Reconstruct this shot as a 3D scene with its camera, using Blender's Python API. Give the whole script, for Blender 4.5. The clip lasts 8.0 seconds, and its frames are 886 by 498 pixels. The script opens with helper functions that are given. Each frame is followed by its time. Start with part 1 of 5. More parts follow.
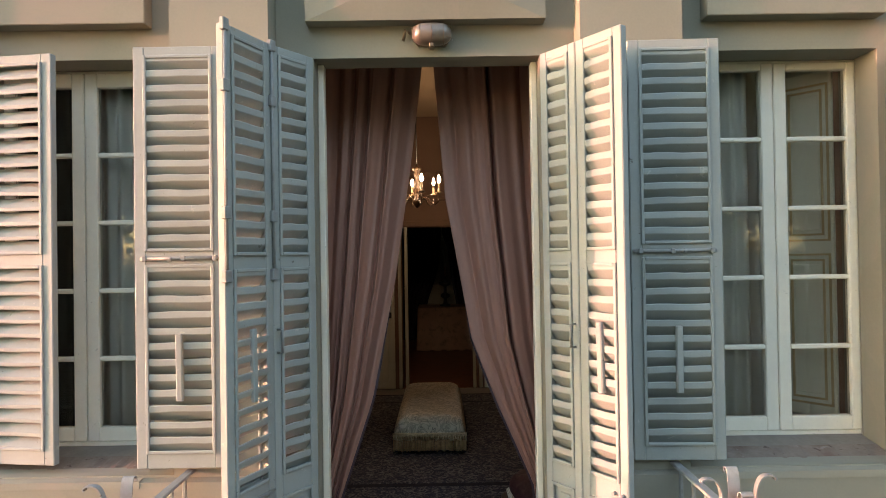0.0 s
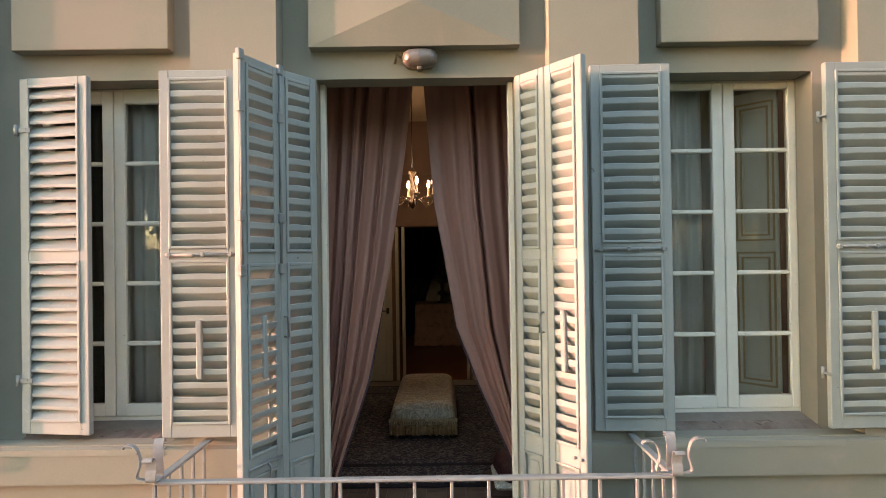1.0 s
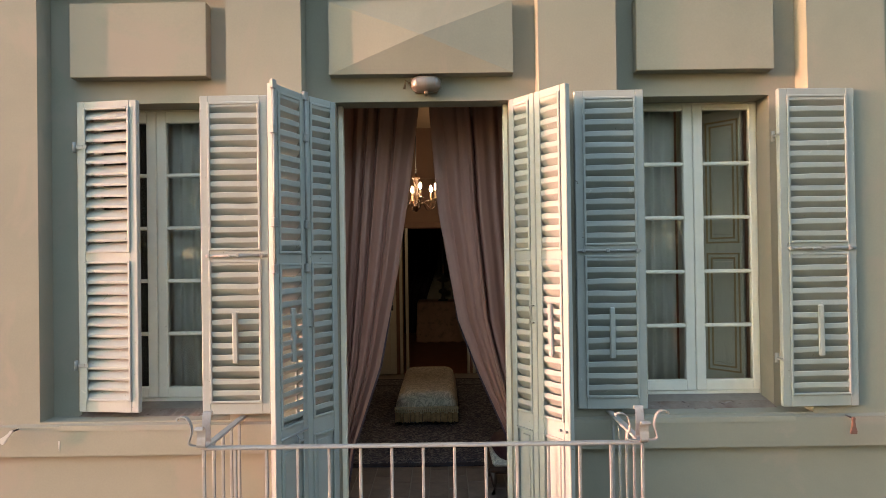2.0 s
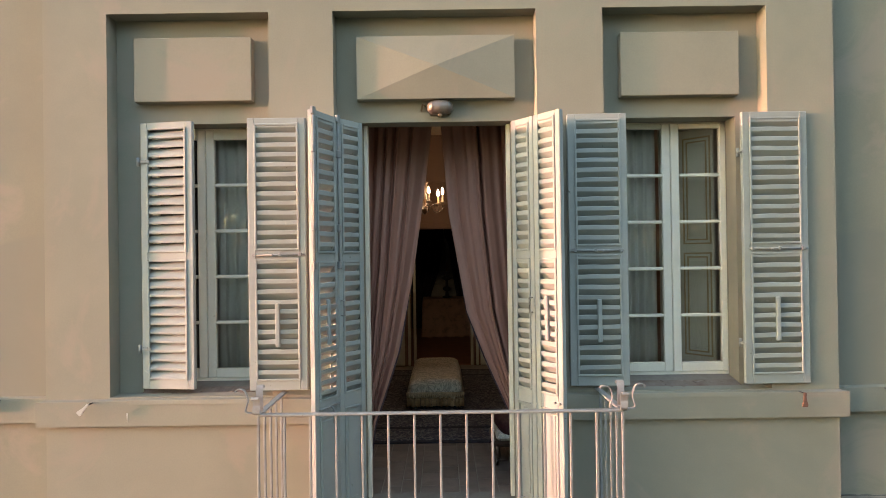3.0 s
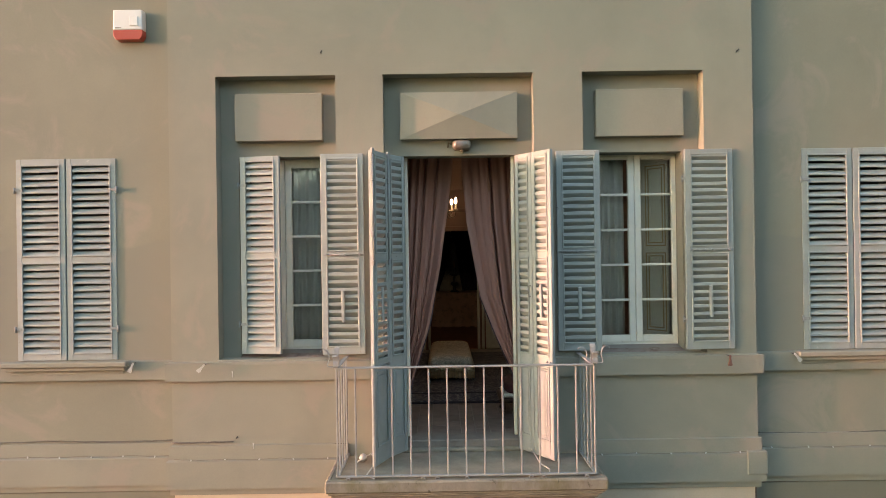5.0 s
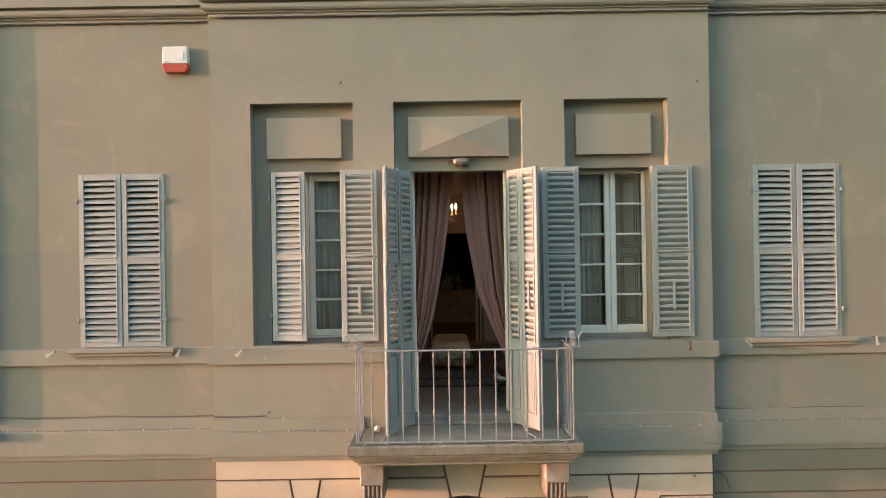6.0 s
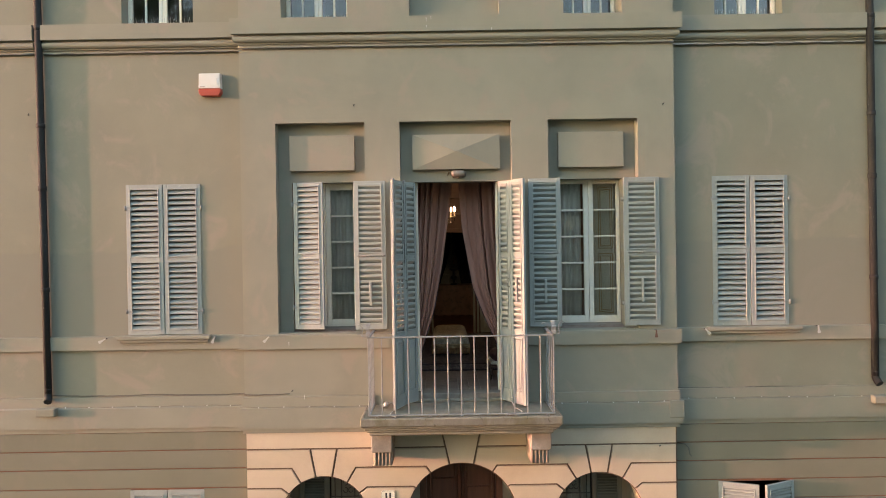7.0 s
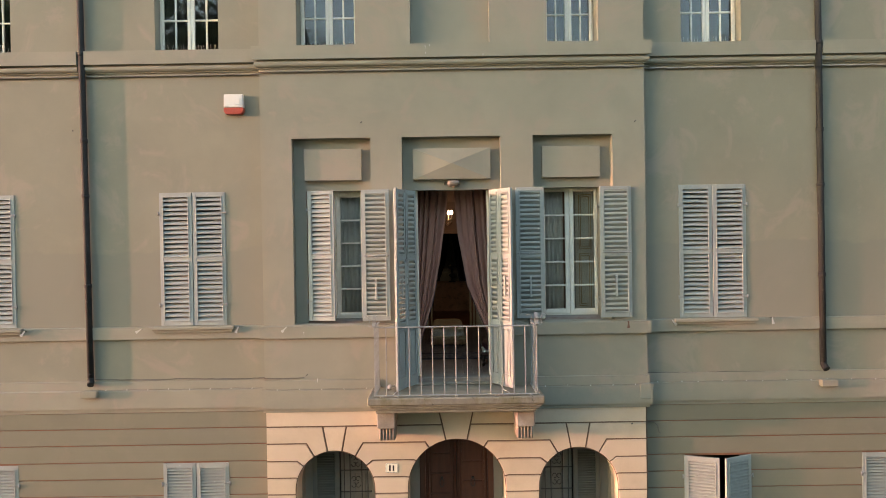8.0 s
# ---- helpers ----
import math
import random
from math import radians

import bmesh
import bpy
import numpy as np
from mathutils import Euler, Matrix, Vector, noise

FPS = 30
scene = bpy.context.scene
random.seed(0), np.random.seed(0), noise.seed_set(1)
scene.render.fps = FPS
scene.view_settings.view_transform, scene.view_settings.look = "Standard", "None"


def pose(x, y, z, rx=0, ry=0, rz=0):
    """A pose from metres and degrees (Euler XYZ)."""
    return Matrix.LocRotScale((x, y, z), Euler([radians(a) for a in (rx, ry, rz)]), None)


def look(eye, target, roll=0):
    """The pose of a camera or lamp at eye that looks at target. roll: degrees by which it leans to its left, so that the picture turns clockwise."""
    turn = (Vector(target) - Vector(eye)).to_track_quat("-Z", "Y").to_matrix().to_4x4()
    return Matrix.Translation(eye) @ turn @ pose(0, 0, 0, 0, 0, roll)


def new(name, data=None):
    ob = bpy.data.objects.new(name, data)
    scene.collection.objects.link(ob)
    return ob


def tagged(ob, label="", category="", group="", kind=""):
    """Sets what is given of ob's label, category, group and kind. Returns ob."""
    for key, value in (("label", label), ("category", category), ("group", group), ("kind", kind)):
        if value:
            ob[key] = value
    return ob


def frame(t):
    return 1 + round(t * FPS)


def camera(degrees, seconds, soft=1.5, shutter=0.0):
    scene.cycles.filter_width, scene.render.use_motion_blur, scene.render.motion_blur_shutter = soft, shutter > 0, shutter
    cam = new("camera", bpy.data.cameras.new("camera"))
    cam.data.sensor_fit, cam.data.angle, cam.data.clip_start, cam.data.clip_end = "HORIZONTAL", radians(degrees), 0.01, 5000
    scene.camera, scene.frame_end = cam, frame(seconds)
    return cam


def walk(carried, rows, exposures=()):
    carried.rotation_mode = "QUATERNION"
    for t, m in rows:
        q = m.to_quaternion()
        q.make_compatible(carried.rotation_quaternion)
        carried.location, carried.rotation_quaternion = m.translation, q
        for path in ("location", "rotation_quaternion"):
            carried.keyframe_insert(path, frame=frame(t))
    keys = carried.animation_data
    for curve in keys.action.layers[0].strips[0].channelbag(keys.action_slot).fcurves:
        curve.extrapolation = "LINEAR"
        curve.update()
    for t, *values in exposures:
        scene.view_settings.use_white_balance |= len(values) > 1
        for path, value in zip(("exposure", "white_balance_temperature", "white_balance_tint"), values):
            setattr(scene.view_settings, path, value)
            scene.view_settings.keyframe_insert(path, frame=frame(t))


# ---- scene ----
EXPO, KELVIN, TINT = 3.54, 7200, 12
cam = camera(68.0, 8.0, soft=0.5)
PATH = [
    (0, (0.053, -2.971, 5.968), (0.056, -0.971, 5.989), -0.9),
    (0.5, (0.095, -3.164, 5.963), (0.095, -1.164, 5.984), -0.8),
    (1, (0.13, -3.402, 5.957), (0.13, -1.402, 5.975), -0.8),
    (1.5, (0.132, -3.635, 5.969), (0.131, -1.635, 5.984), -0.8),
    (2.8, (0.04, -4.434, 5.961), (0.043, -2.434, 5.98), -0.8),
    (3, (0.027, -4.569, 5.971), (0.027, -2.569, 5.984), -0.8),
    (3.5, (-0.032, -4.903, 5.976), (-0.033, -2.903, 5.989), -0.8),
    (4, (-0.072, -5.29, 5.978), (-0.073, -3.29, 5.989), -0.8),
    (4.5, (-0.129, -5.705, 5.99), (-0.129, -3.705, 5.996), -0.8),
    (5.8, (-0.222, -7.029, 6.012), (-0.217, -5.029, 6.018), -0.9),
    (6, (-0.209, -7.234, 6.021), (-0.206, -5.234, 6.026), -0.9),
    (6.5, (-0.208, -7.769, 6.051), (-0.205, -5.769, 6.049), -0.9),
    (7, (-0.202, -8.344, 6.096), (-0.2, -6.344, 6.084), -0.9),
    (7.5, (-0.183, -8.878, 6.133), (-0.182, -6.878, 6.115), -0.9),
    (8, (-0.151, -9.431, 6.136), (-0.151, -7.431, 6.119), -0.9),
]
walk(cam, [(t, look(eye, target, roll)) for t, eye, target, roll in PATH], exposures=[(0.0, EXPO, KELVIN, TINT + 0.6), (2.0, EXPO, KELVIN - 40, TINT - 0.8), (5.5, EXPO - 0.23, KELVIN - 130, TINT - 3.1), (8.0, EXPO - 0.27, KELVIN - 130, TINT - 3.1)])

# ---- world, sun ----
SUN_AZ, SUN_EL = 9.0, 3.5          # degrees off the facade's line, and above the horizon
world = bpy.data.worlds.new("world")
scene.world = world
world.use_nodes = True
wn = world.node_tree.nodes
wl = world.node_tree.links
sky = wn.new("ShaderNodeTexSky")
sky.sky_type = "NISHITA"
sky.sun_disc = False
sky.sun_elevation = radians(SUN_EL + 2)
sky.sun_rotation = radians(270 - SUN_AZ)
sky.dust_density = 1.3
sky.ozone_density = 1.5
wn["Background"].inputs["Strength"].default_value = 0.15
haze = wn.new("ShaderNodeHueSaturation")      # hazy evening air: a greyer sky
haze.inputs["Saturation"].default_value = 0.85
wl.new(sky.outputs["Color"], haze.inputs["Color"])
wl.new(haze.outputs["Color"], wn["Background"].inputs["Color"])
sun_data = bpy.data.lights.new("sun", "SUN")
sun_data.energy, sun_data.angle, sun_data.color = 0.90, radians(0.7), (1.0, 0.43, 0.36)
sun = new("sun", sun_data)
sd = Vector((math.cos(radians(SUN_AZ)), math.sin(radians(SUN_AZ)), -math.tan(radians(SUN_EL)))).normalized()
sun.matrix_world = look(Vector((-30, -12, 15)), Vector((-30, -12, 15)) + sd)


# ---- materials ----
def material(name, colour, rough=0.7, metal=0.0, vary=0.12, scale=2.0, grain=60.0, bump=0.15, stain=None,
             stain_scale=0.8, stain_amount=0.35, rand=0.0, emit=0.0, spec=0.5, stretch=(1, 1, 1), patch=None, coat=None, chips=None):
    """Painted or natural surface: base colour broken up at two scales, fine bump, optional stains."""
    m = bpy.data.materials.new(name)
    m.use_nodes = True
    n, l = m.node_tree.nodes, m.node_tree.links
    b = n["Principled BSDF"]
    b.inputs["Roughness"].default_value = rough
    b.inputs["Metallic"].default_value = metal
    b.inputs["Specular IOR Level"].default_value = spec
    tc = n.new("ShaderNodeTexCoord")
    mp = n.new("ShaderNodeMapping")
    mp.inputs["Scale"].default_value = stretch
    l.new(tc.outputs["Object"], mp.inputs["Vector"])
    place = mp.outputs["Vector"]
    if rand:                        # every piece takes its own stretch of the grain
        oi = n.new("ShaderNodeObjectInfo")
        sh = n.new("ShaderNodeVectorMath")
        sh.operation = "MULTIPLY_ADD"
        sh.inputs[1].default_value = (37.0, 23.0, 51.0)
        l.new(oi.outputs["Random"], sh.inputs[0])
        l.new(place, sh.inputs[2])
        place = sh.outputs[0]
    big = n.new("ShaderNodeTexNoise")
    big.inputs["Scale"].default_value = scale
    big.inputs["Detail"].default_value = 5
    big.inputs["Roughness"].default_value = 0.6
    small = n.new("ShaderNodeTexNoise")
    small.inputs["Scale"].default_value = grain
    small.inputs["Detail"].default_value = 4
    for q in (big, small):
        l.new(place, q.inputs["Vector"])
    add = n.new("ShaderNodeMath")
    add.operation = "MULTIPLY_ADD"
    add.inputs[1].default_value = 0.35
    l.new(small.outputs["Fac"], add.inputs[0])
    l.new(big.outputs["Fac"], add.inputs[2])
    rng = n.new("ShaderNodeMapRange")
    rng.inputs["From Min"].default_value, rng.inputs["From Max"].default_value = 0.42, 0.95
    rng.inputs["To Min"].default_value, rng.inputs["To Max"].default_value = 1 - vary, 1 + vary
    l.new(add.outputs[0], rng.inputs["Value"])
    val = rng.outputs["Result"]
    if rand:
        rr = n.new("ShaderNodeMapRange")
        rr.inputs["To Min"].default_value, rr.inputs["To Max"].default_value = 1 - rand, 1 + rand
        l.new(oi.outputs["Random"], rr.inputs["Value"])
        mu = n.new("ShaderNodeMath")
        mu.operation = "MULTIPLY"
        l.new(val, mu.inputs[0])
        l.new(rr.outputs["Result"], mu.inputs[1])
        val = mu.outputs[0]
    mix = n.new("ShaderNodeMix")
    mix.data_type, mix.blend_type = "RGBA", "MULTIPLY"
    mix.inputs["Factor"].default_value = 1.0
    mix.inputs["A"].default_value = (*colour, 1)
    l.new(val, mix.inputs["B"])
    out = mix.outputs["Result"]
    if stain:
        sn = n.new("ShaderNodeTexNoise")
        sn.inputs["Scale"].default_value = stain_scale
        sn.inputs["Detail"].default_value = 7
        sn.inputs["Roughness"].default_value = 0.62
        sn.inputs["Distortion"].default_value = 0.4
        l.new(place, sn.inputs["Vector"])
        sr = n.new("ShaderNodeMapRange")
        sr.inputs["From Min"].default_value, sr.inputs["From Max"].default_value = 0.5, 0.72
        sr.inputs["To Max"].default_value = stain_amount
        l.new(sn.outputs["Fac"], sr.inputs["Value"])
        sm = n.new("ShaderNodeMix")
        sm.data_type = "RGBA"
        sm.inputs["B"].default_value = (*stain, 1)
        l.new(sr.outputs["Result"], sm.inputs["Factor"])
        l.new(out, sm.inputs["A"])
        out = sm.outputs["Result"]
    if patch:                       # repaired patches of another mix, with fairly hard edges
        pn = n.new("ShaderNodeTexNoise")
        pn.inputs["Scale"].default_value = 1.3
        pn.inputs["Detail"].default_value = 9
        pn.inputs["Roughness"].default_value = 0.68
        pn.inputs["Distortion"].default_value = 0.8
        l.new(tc.outputs["Object"], pn.inputs["Vector"])
        pr = n.new("ShaderNodeMapRange")
        pr.inputs["From Min"].default_value, pr.inputs["From Max"].default_value = 0.53, 0.61
        pr.inputs["To Max"].default_value = 0.7
        l.new(pn.outputs["Fac"], pr.inputs["Value"])
        pm = n.new("ShaderNodeMix")
        pm.data_type = "RGBA"
        pm.inputs["B"].default_value = (*patch, 1)
        l.new(pr.outputs["Result"], pm.inputs["Factor"])
        l.new(out, pm.inputs["A"])
        out = pm.outputs["Result"]
    if coat:                        # an older coat of paint up to a ragged edge at the given height
        sx = n.new("ShaderNodeSeparateXYZ")
        l.new(tc.outputs["Object"], sx.inputs[0])
        cn = n.new("ShaderNodeTexNoise")
        cn.inputs["Scale"].default_value = 2.2
        cn.inputs["Detail"].default_value = 6
        l.new(tc.outputs["Object"], cn.inputs["Vector"])
        ca = n.new("ShaderNodeMath")
        ca.operation = "MULTIPLY_ADD"
        ca.inputs[1].default_value = 0.30
        l.new(cn.outputs["Fac"], ca.inputs[0])
        l.new(sx.outputs["Z"], ca.inputs[2])
        cr = n.new("ShaderNodeMapRange")
        cr.inputs["From Min"].default_value, cr.inputs["From Max"].default_value = coat[1] + 0.13, coat[1] + 0.17
        cr.inputs["To Min"].default_value, cr.inputs["To Max"].default_value = 0.8, 0.0
        l.new(ca.outputs[0], cr.inputs["Value"])
        cm = n.new("ShaderNodeMix")
        cm.data_type = "RGBA"
        cm.inputs["B"].default_value = (*coat[0], 1)
        up = n.new("ShaderNodeMath")
        up.operation = "GREATER_THAN"
        up.inputs[1].default_value = 4.88
        l.new(sx.outputs["Z"], up.inputs[0])
        both = n.new("ShaderNodeMath")
        both.operation = "MULTIPLY"
        l.new(up.outputs[0], both.inputs[0])
        l.new(cr.outputs["Result"], both.inputs[1])
        l.new(both.outputs[0], cm.inputs["Factor"])
        l.new(out, cm.inputs["A"])
        out = cm.outputs["Result"]
    for col, size, edge in chips or ():      # small flakes and scuffs with hard edges
        kn = n.new("ShaderNodeTexNoise")
        kn.inputs["Scale"].default_value = size
        kn.inputs["Detail"].default_value = 6
        kn.inputs["Roughness"].default_value = 0.7
        kn.inputs["Distortion"].default_value = 0.6
        l.new(place, kn.inputs["Vector"])
        kr = n.new("ShaderNodeMapRange")
        kr.inputs["From Min"].default_value, kr.inputs["From Max"].default_value = edge, edge + 0.03
        kr.inputs["To Max"].default_value = 0.8
        l.new(kn.outputs["Fac"], kr.inputs["Value"])
        km = n.new("ShaderNodeMix")
        km.data_type = "RGBA"
        km.inputs["B"].default_value = (*col, 1)
        l.new(kr.outputs["Result"], km.inputs["Factor"])
        l.new(out, km.inputs["A"])
        out = km.outputs["Result"]
    l.new(out, b.inputs["Base Color"])
    if bump:
        bp = n.new("ShaderNodeBump")
        bp.inputs["Strength"].default_value = bump
        bp.inputs["Distance"].default_value = 0.004
        l.new(add.outputs[0], bp.inputs["Height"])
        l.new(bp.outputs["Normal"], b.inputs["Normal"])
    if emit:
        b.inputs["Emission Color"].default_value = (*colour, 1)
        b.inputs["Emission Strength"].default_value = emit
    return m


PLASTER_MIX = dict(vary=0.09, scale=1.1, grain=90, bump=0.06, stain=(0.198, 0.196, 0.163), stain_scale=0.55, stain_amount=0.7, spec=0.15,
                   patch=(0.268, 0.236, 0.196))
PLASTER = material("plaster_grey_beige", (0.248, 0.237, 0.193), 0.92, **PLASTER_MIX)
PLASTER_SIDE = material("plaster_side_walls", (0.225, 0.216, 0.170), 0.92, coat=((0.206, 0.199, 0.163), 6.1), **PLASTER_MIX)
PLASTER_BASE = material("plaster_ground_floor", (0.184, 0.177, 0.135), 0.92, vary=0.10, rand=0.05, scale=1.1, grain=90, bump=0.06,
                        stain=(0.176, 0.164, 0.137), stain_scale=0.7, stain_amount=0.6, spec=0.15, patch=(0.200, 0.183, 0.141))
PAINT = material("blue_grey_paint", (0.264, 0.289, 0.278), 0.55, vary=0.09, scale=4, grain=120, bump=0.10, rand=0.05,
                 stain=(0.304, 0.333, 0.318), stain_scale=5, stain_amount=0.45, spec=0.3,
                 chips=(((0.36, 0.374, 0.353), 16, 0.65), ((0.101, 0.0972, 0.0828), 22, 0.67)))
CREAM = material("cream_plaster", (0.51, 0.42, 0.32), 0.9, vary=0.09, scale=1.5, grain=90, bump=0.15, rand=0.05,
                 stain=(0.396, 0.317, 0.245), stain_scale=1.2, stain_amount=0.6, spec=0.15, patch=(0.497, 0.403, 0.324))
JOINT = material("brown_joint", (0.137, 0.0972, 0.072), 0.95, vary=0.15, scale=6, spec=0.1)
JOINT_RED = material("red_brown_joint", (0.19, 0.10, 0.066), 0.95, vary=0.2, scale=6, spec=0.1)
STONE = material("weathered_stone", (0.222, 0.204, 0.163), 0.95, vary=0.22, scale=5, grain=70, bump=0.5,
                 stain=(0.144, 0.137, 0.0936), stain_scale=3.0, stain_amount=0.6, spec=0.15)
EDGE_STONE = material("mossy_fascia_stone", (0.194, 0.176, 0.144), 0.95, vary=0.25, scale=6, grain=70, bump=0.6, spec=0.1, stretch=(1, 1, 0.6),
                      stain=(0.122, 0.112, 0.054), stain_scale=4.5, stain_amount=0.85, chips=(((0.0792, 0.072, 0.0504), 14, 0.62), ((0.259, 0.238, 0.202), 18, 0.66)))
SILL_STONE = material("worn_terracotta_sill", (0.209, 0.169, 0.144), 0.95, vary=0.25, scale=6, grain=60, bump=0.6,
                      stain=(0.144, 0.0864, 0.0648), stain_scale=4.0, stain_amount=0.8, spec=0.15, chips=(((0.266, 0.223, 0.194), 18, 0.60), ((0.0864, 0.0576, 0.0468), 26, 0.62)))
BRACKET = material("chipped_bracket_stone", (0.26, 0.22, 0.185), 0.95, vary=0.2, scale=7, grain=60, bump=0.6,
                   stain=(0.42, 0.385, 0.345), stain_scale=5, stain_amount=0.9, spec=0.15)
SILL_INNER = material("worn_sill_render", (0.216, 0.191, 0.162), 0.95, vary=0.2, scale=5, grain=60, bump=0.5,
                      stain=(0.158, 0.13, 0.108), stain_scale=5, stain_amount=0.6, spec=0.15)
WHITE = material("white_window_paint", (0.76, 0.71, 0.60), 0.5, vary=0.05, scale=5, grain=120, bump=0.08,
                 stain=(0.6, 0.57, 0.5), stain_scale=6, spec=0.35, chips=(((0.42, 0.38, 0.31), 20, 0.66),))
IRON_WHITE = material("pale_painted_iron", (0.23, 0.241, 0.238), 0.5, 0.0, vary=0.12, scale=12, grain=150, bump=0.25,
                      stain=(0.158, 0.137, 0.119), stain_scale=14, stain_amount=0.6, spec=0.4, chips=(((0.072, 0.0504, 0.036), 35, 0.65),))
IRON_DARK = material("dark_iron", (0.05, 0.05, 0.05), 0.5, 0.6, vary=0.2, scale=20)
PIPE = material("dark_brown_downpipe", (0.014, 0.013, 0.0125), 0.85, 0.0, vary=0.25, scale=3, grain=60,
                stain=(0.04, 0.036, 0.032), stain_scale=3, stain_amount=0.5, chips=(((0.17, 0.16, 0.145), 20, 0.66),))
CURTAIN = material("mauve_silk", (0.34, 0.174, 0.134), 0.45, vary=0.15, scale=3, grain=200, bump=0.12, stretch=(1, 1, 0.12), spec=0.4)
LACE = material("grey_window_curtain", (0.624, 0.6, 0.56), 0.8, vary=0.08, scale=6, grain=200, bump=0.1, spec=0.2)
TILE = material("terracotta_floor", (0.15, 0.118, 0.10), 0.6, vary=0.25, scale=8, grain=60, rand=0.18)
GROUT = material("floor_grout", (0.24, 0.22, 0.19), 0.9)
ROOM = material("dark_room_wall", (0.19, 0.11, 0.078), 0.8, vary=0.1, scale=2)
ROOM_CEIL = material("room_ceiling", (0.46, 0.33, 0.22), 0.8, vary=0.05)
GROUND = material("garden_ground", (0.085, 0.09, 0.06), 0.95, vary=0.2, scale=0.6, grain=25, bump=0.6, spec=0.1)
WOOD_DOOR = material("brown_panelled_wood", (0.0828, 0.0324, 0.018), 0.5, vary=0.25, scale=3, grain=40, stretch=(6, 6, 0.6))
# near-black puts the shade of unlit rooms into the colour; one curtain shares it
DARK = material("near_black_fill", (0.05, 0.045, 0.04), 0.9)


def glass_material(name):
    m = bpy.data.materials.new(name)
    m.use_nodes = True
    n, l = m.node_tree.nodes, m.node_tree.links
    n.remove(n["Principled BSDF"])
    tr = n.new("ShaderNodeBsdfTransparent")
    tr.inputs["Color"].default_value = (0.95, 0.96, 0.95, 1)
    gl = n.new("ShaderNodeBsdfGlossy")
    gl.inputs["Roughness"].default_value = 0.015
    wv = n.new("ShaderNodeTexNoise")
    wv.inputs["Scale"].default_value = 3.0
    bp = n.new("ShaderNodeBump")
    bp.inputs["Strength"].default_value = 0.02
    l.new(wv.outputs["Fac"], bp.inputs["Height"])
    l.new(bp.outputs["Normal"], gl.inputs["Normal"])
    fr = n.new("ShaderNodeFresnel")
    fr.inputs["IOR"].default_value = 1.6
    mx = n.new("ShaderNodeMixShader")
    l.new(fr.outputs["Fac"], mx.inputs["Fac"])
    l.new(tr.outputs["BSDF"], mx.inputs[1])
    l.new(gl.outputs["BSDF"], mx.inputs[2])
    l.new(mx.outputs["Shader"], n["Material Output"].inputs["Surface"])
    return m


GLASS = glass_material("window_glass")


# ---- mesh helpers ----
def box(bm, x0, x1, y0, y1, z0, z1, m=None):
    vs = [bm.verts.new((x, y, z)) for x in (x0, x1) for y in (y0, y1) for z in (z0, z1)]
    for f in ((0, 1, 3, 2), (4, 6, 7, 5), (0, 4, 5, 1), (2, 3, 7, 6), (0, 2, 6, 4), (1, 5, 7, 3)):
        bm.faces.new([vs[i] for i in f])
    if m is not None:
        for v in vs:
            v.co = m @ v.co
    return vs


def soft_box(bm, x0, x1, y0, y1, z0, z1, r=0.004, m=None):
    """A box with chamfered edges."""
    t = bmesh.new()
    box(t, x0, x1, y0, y1, z0, z1)
    bmesh.ops.bevel(t, geom=t.edges[:], offset=r, segments=1, affect="EDGES", profile=0.5)
    merge(bm, t, m)


def merge(bm, other, m=None):
    """Adds another bmesh, moved by m, and frees it."""
    if m is not None:
        bmesh.ops.transform(other, matrix=m, verts=other.verts[:])
    vm = {v: bm.verts.new(v.co) for v in other.verts}
    for f in other.faces:
        nf = bm.faces.new([vm[v] for v in f.verts])
        nf.smooth = f.smooth
    other.free()


def tube(bm, pts, r, seg=8, cap=True, r2=None):
    """A round bar along a line of points."""
    rings = []
    pts = [Vector(p) for p in pts]
    for i, p in enumerate(pts):
        d = (pts[min(i + 1, len(pts) - 1)] - pts[max(i - 1, 0)]).normalized()
        a = d.cross(Vector((0, 0, 1)))
        if a.length < 0.05:
            a = d.cross(Vector((1, 0, 0)))
        a.normalize()
        b = d.cross(a)
        rad = r if r2 is None else r + (r2 - r) * i / (len(pts) - 1)
        rings.append([bm.verts.new(p + rad * (math.cos(2 * math.pi * k / seg) * a + math.sin(2 * math.pi * k / seg) * b)) for k in range(seg)])
    for s, e in zip(rings, rings[1:]):
        for k in range(seg):
            f = bm.faces.new((s[k], s[(k + 1) % seg], e[(k + 1) % seg], e[k]))
            f.smooth = True
    if cap:
        bm.faces.new(rings[0][::-1])
        bm.faces.new(rings[-1])


def lathe(bm, profile, centre=(0, 0, 0), seg=20):
    """A turned solid from (radius, height) pairs."""
    c = Vector(centre)
    rings = []
    for r, h in profile:
        rings.append([bm.verts.new(c + Vector((max(r, 0.0004) * math.cos(2 * math.pi * k / seg), max(r, 0.0004) * math.sin(2 * math.pi * k / seg), h))) for k in range(seg)])
    for s, e in zip(rings, rings[1:]):
        for k in range(seg):
            f = bm.faces.new((s[k], s[(k + 1) % seg], e[(k + 1) % seg], e[k]))
            f.smooth = True
    bm.faces.new(rings[0][::-1])
    bm.faces.new(rings[-1])


def prism(bm, pts, y0, y1):
    """Extrudes an (x, z) outline, given anticlockwise seen from -y, from y0 (front) to y1."""
    a = [bm.verts.new((x, y0, z)) for x, z in pts]
    b = [bm.verts.new((x, y1, z)) for x, z in pts]
    bm.faces.new(a)
    bm.faces.new(b[::-1])
    n = len(pts)
    for i in range(n):
        bm.faces.new((a[(i + 1) % n], a[i], b[i], b[(i + 1) % n]))


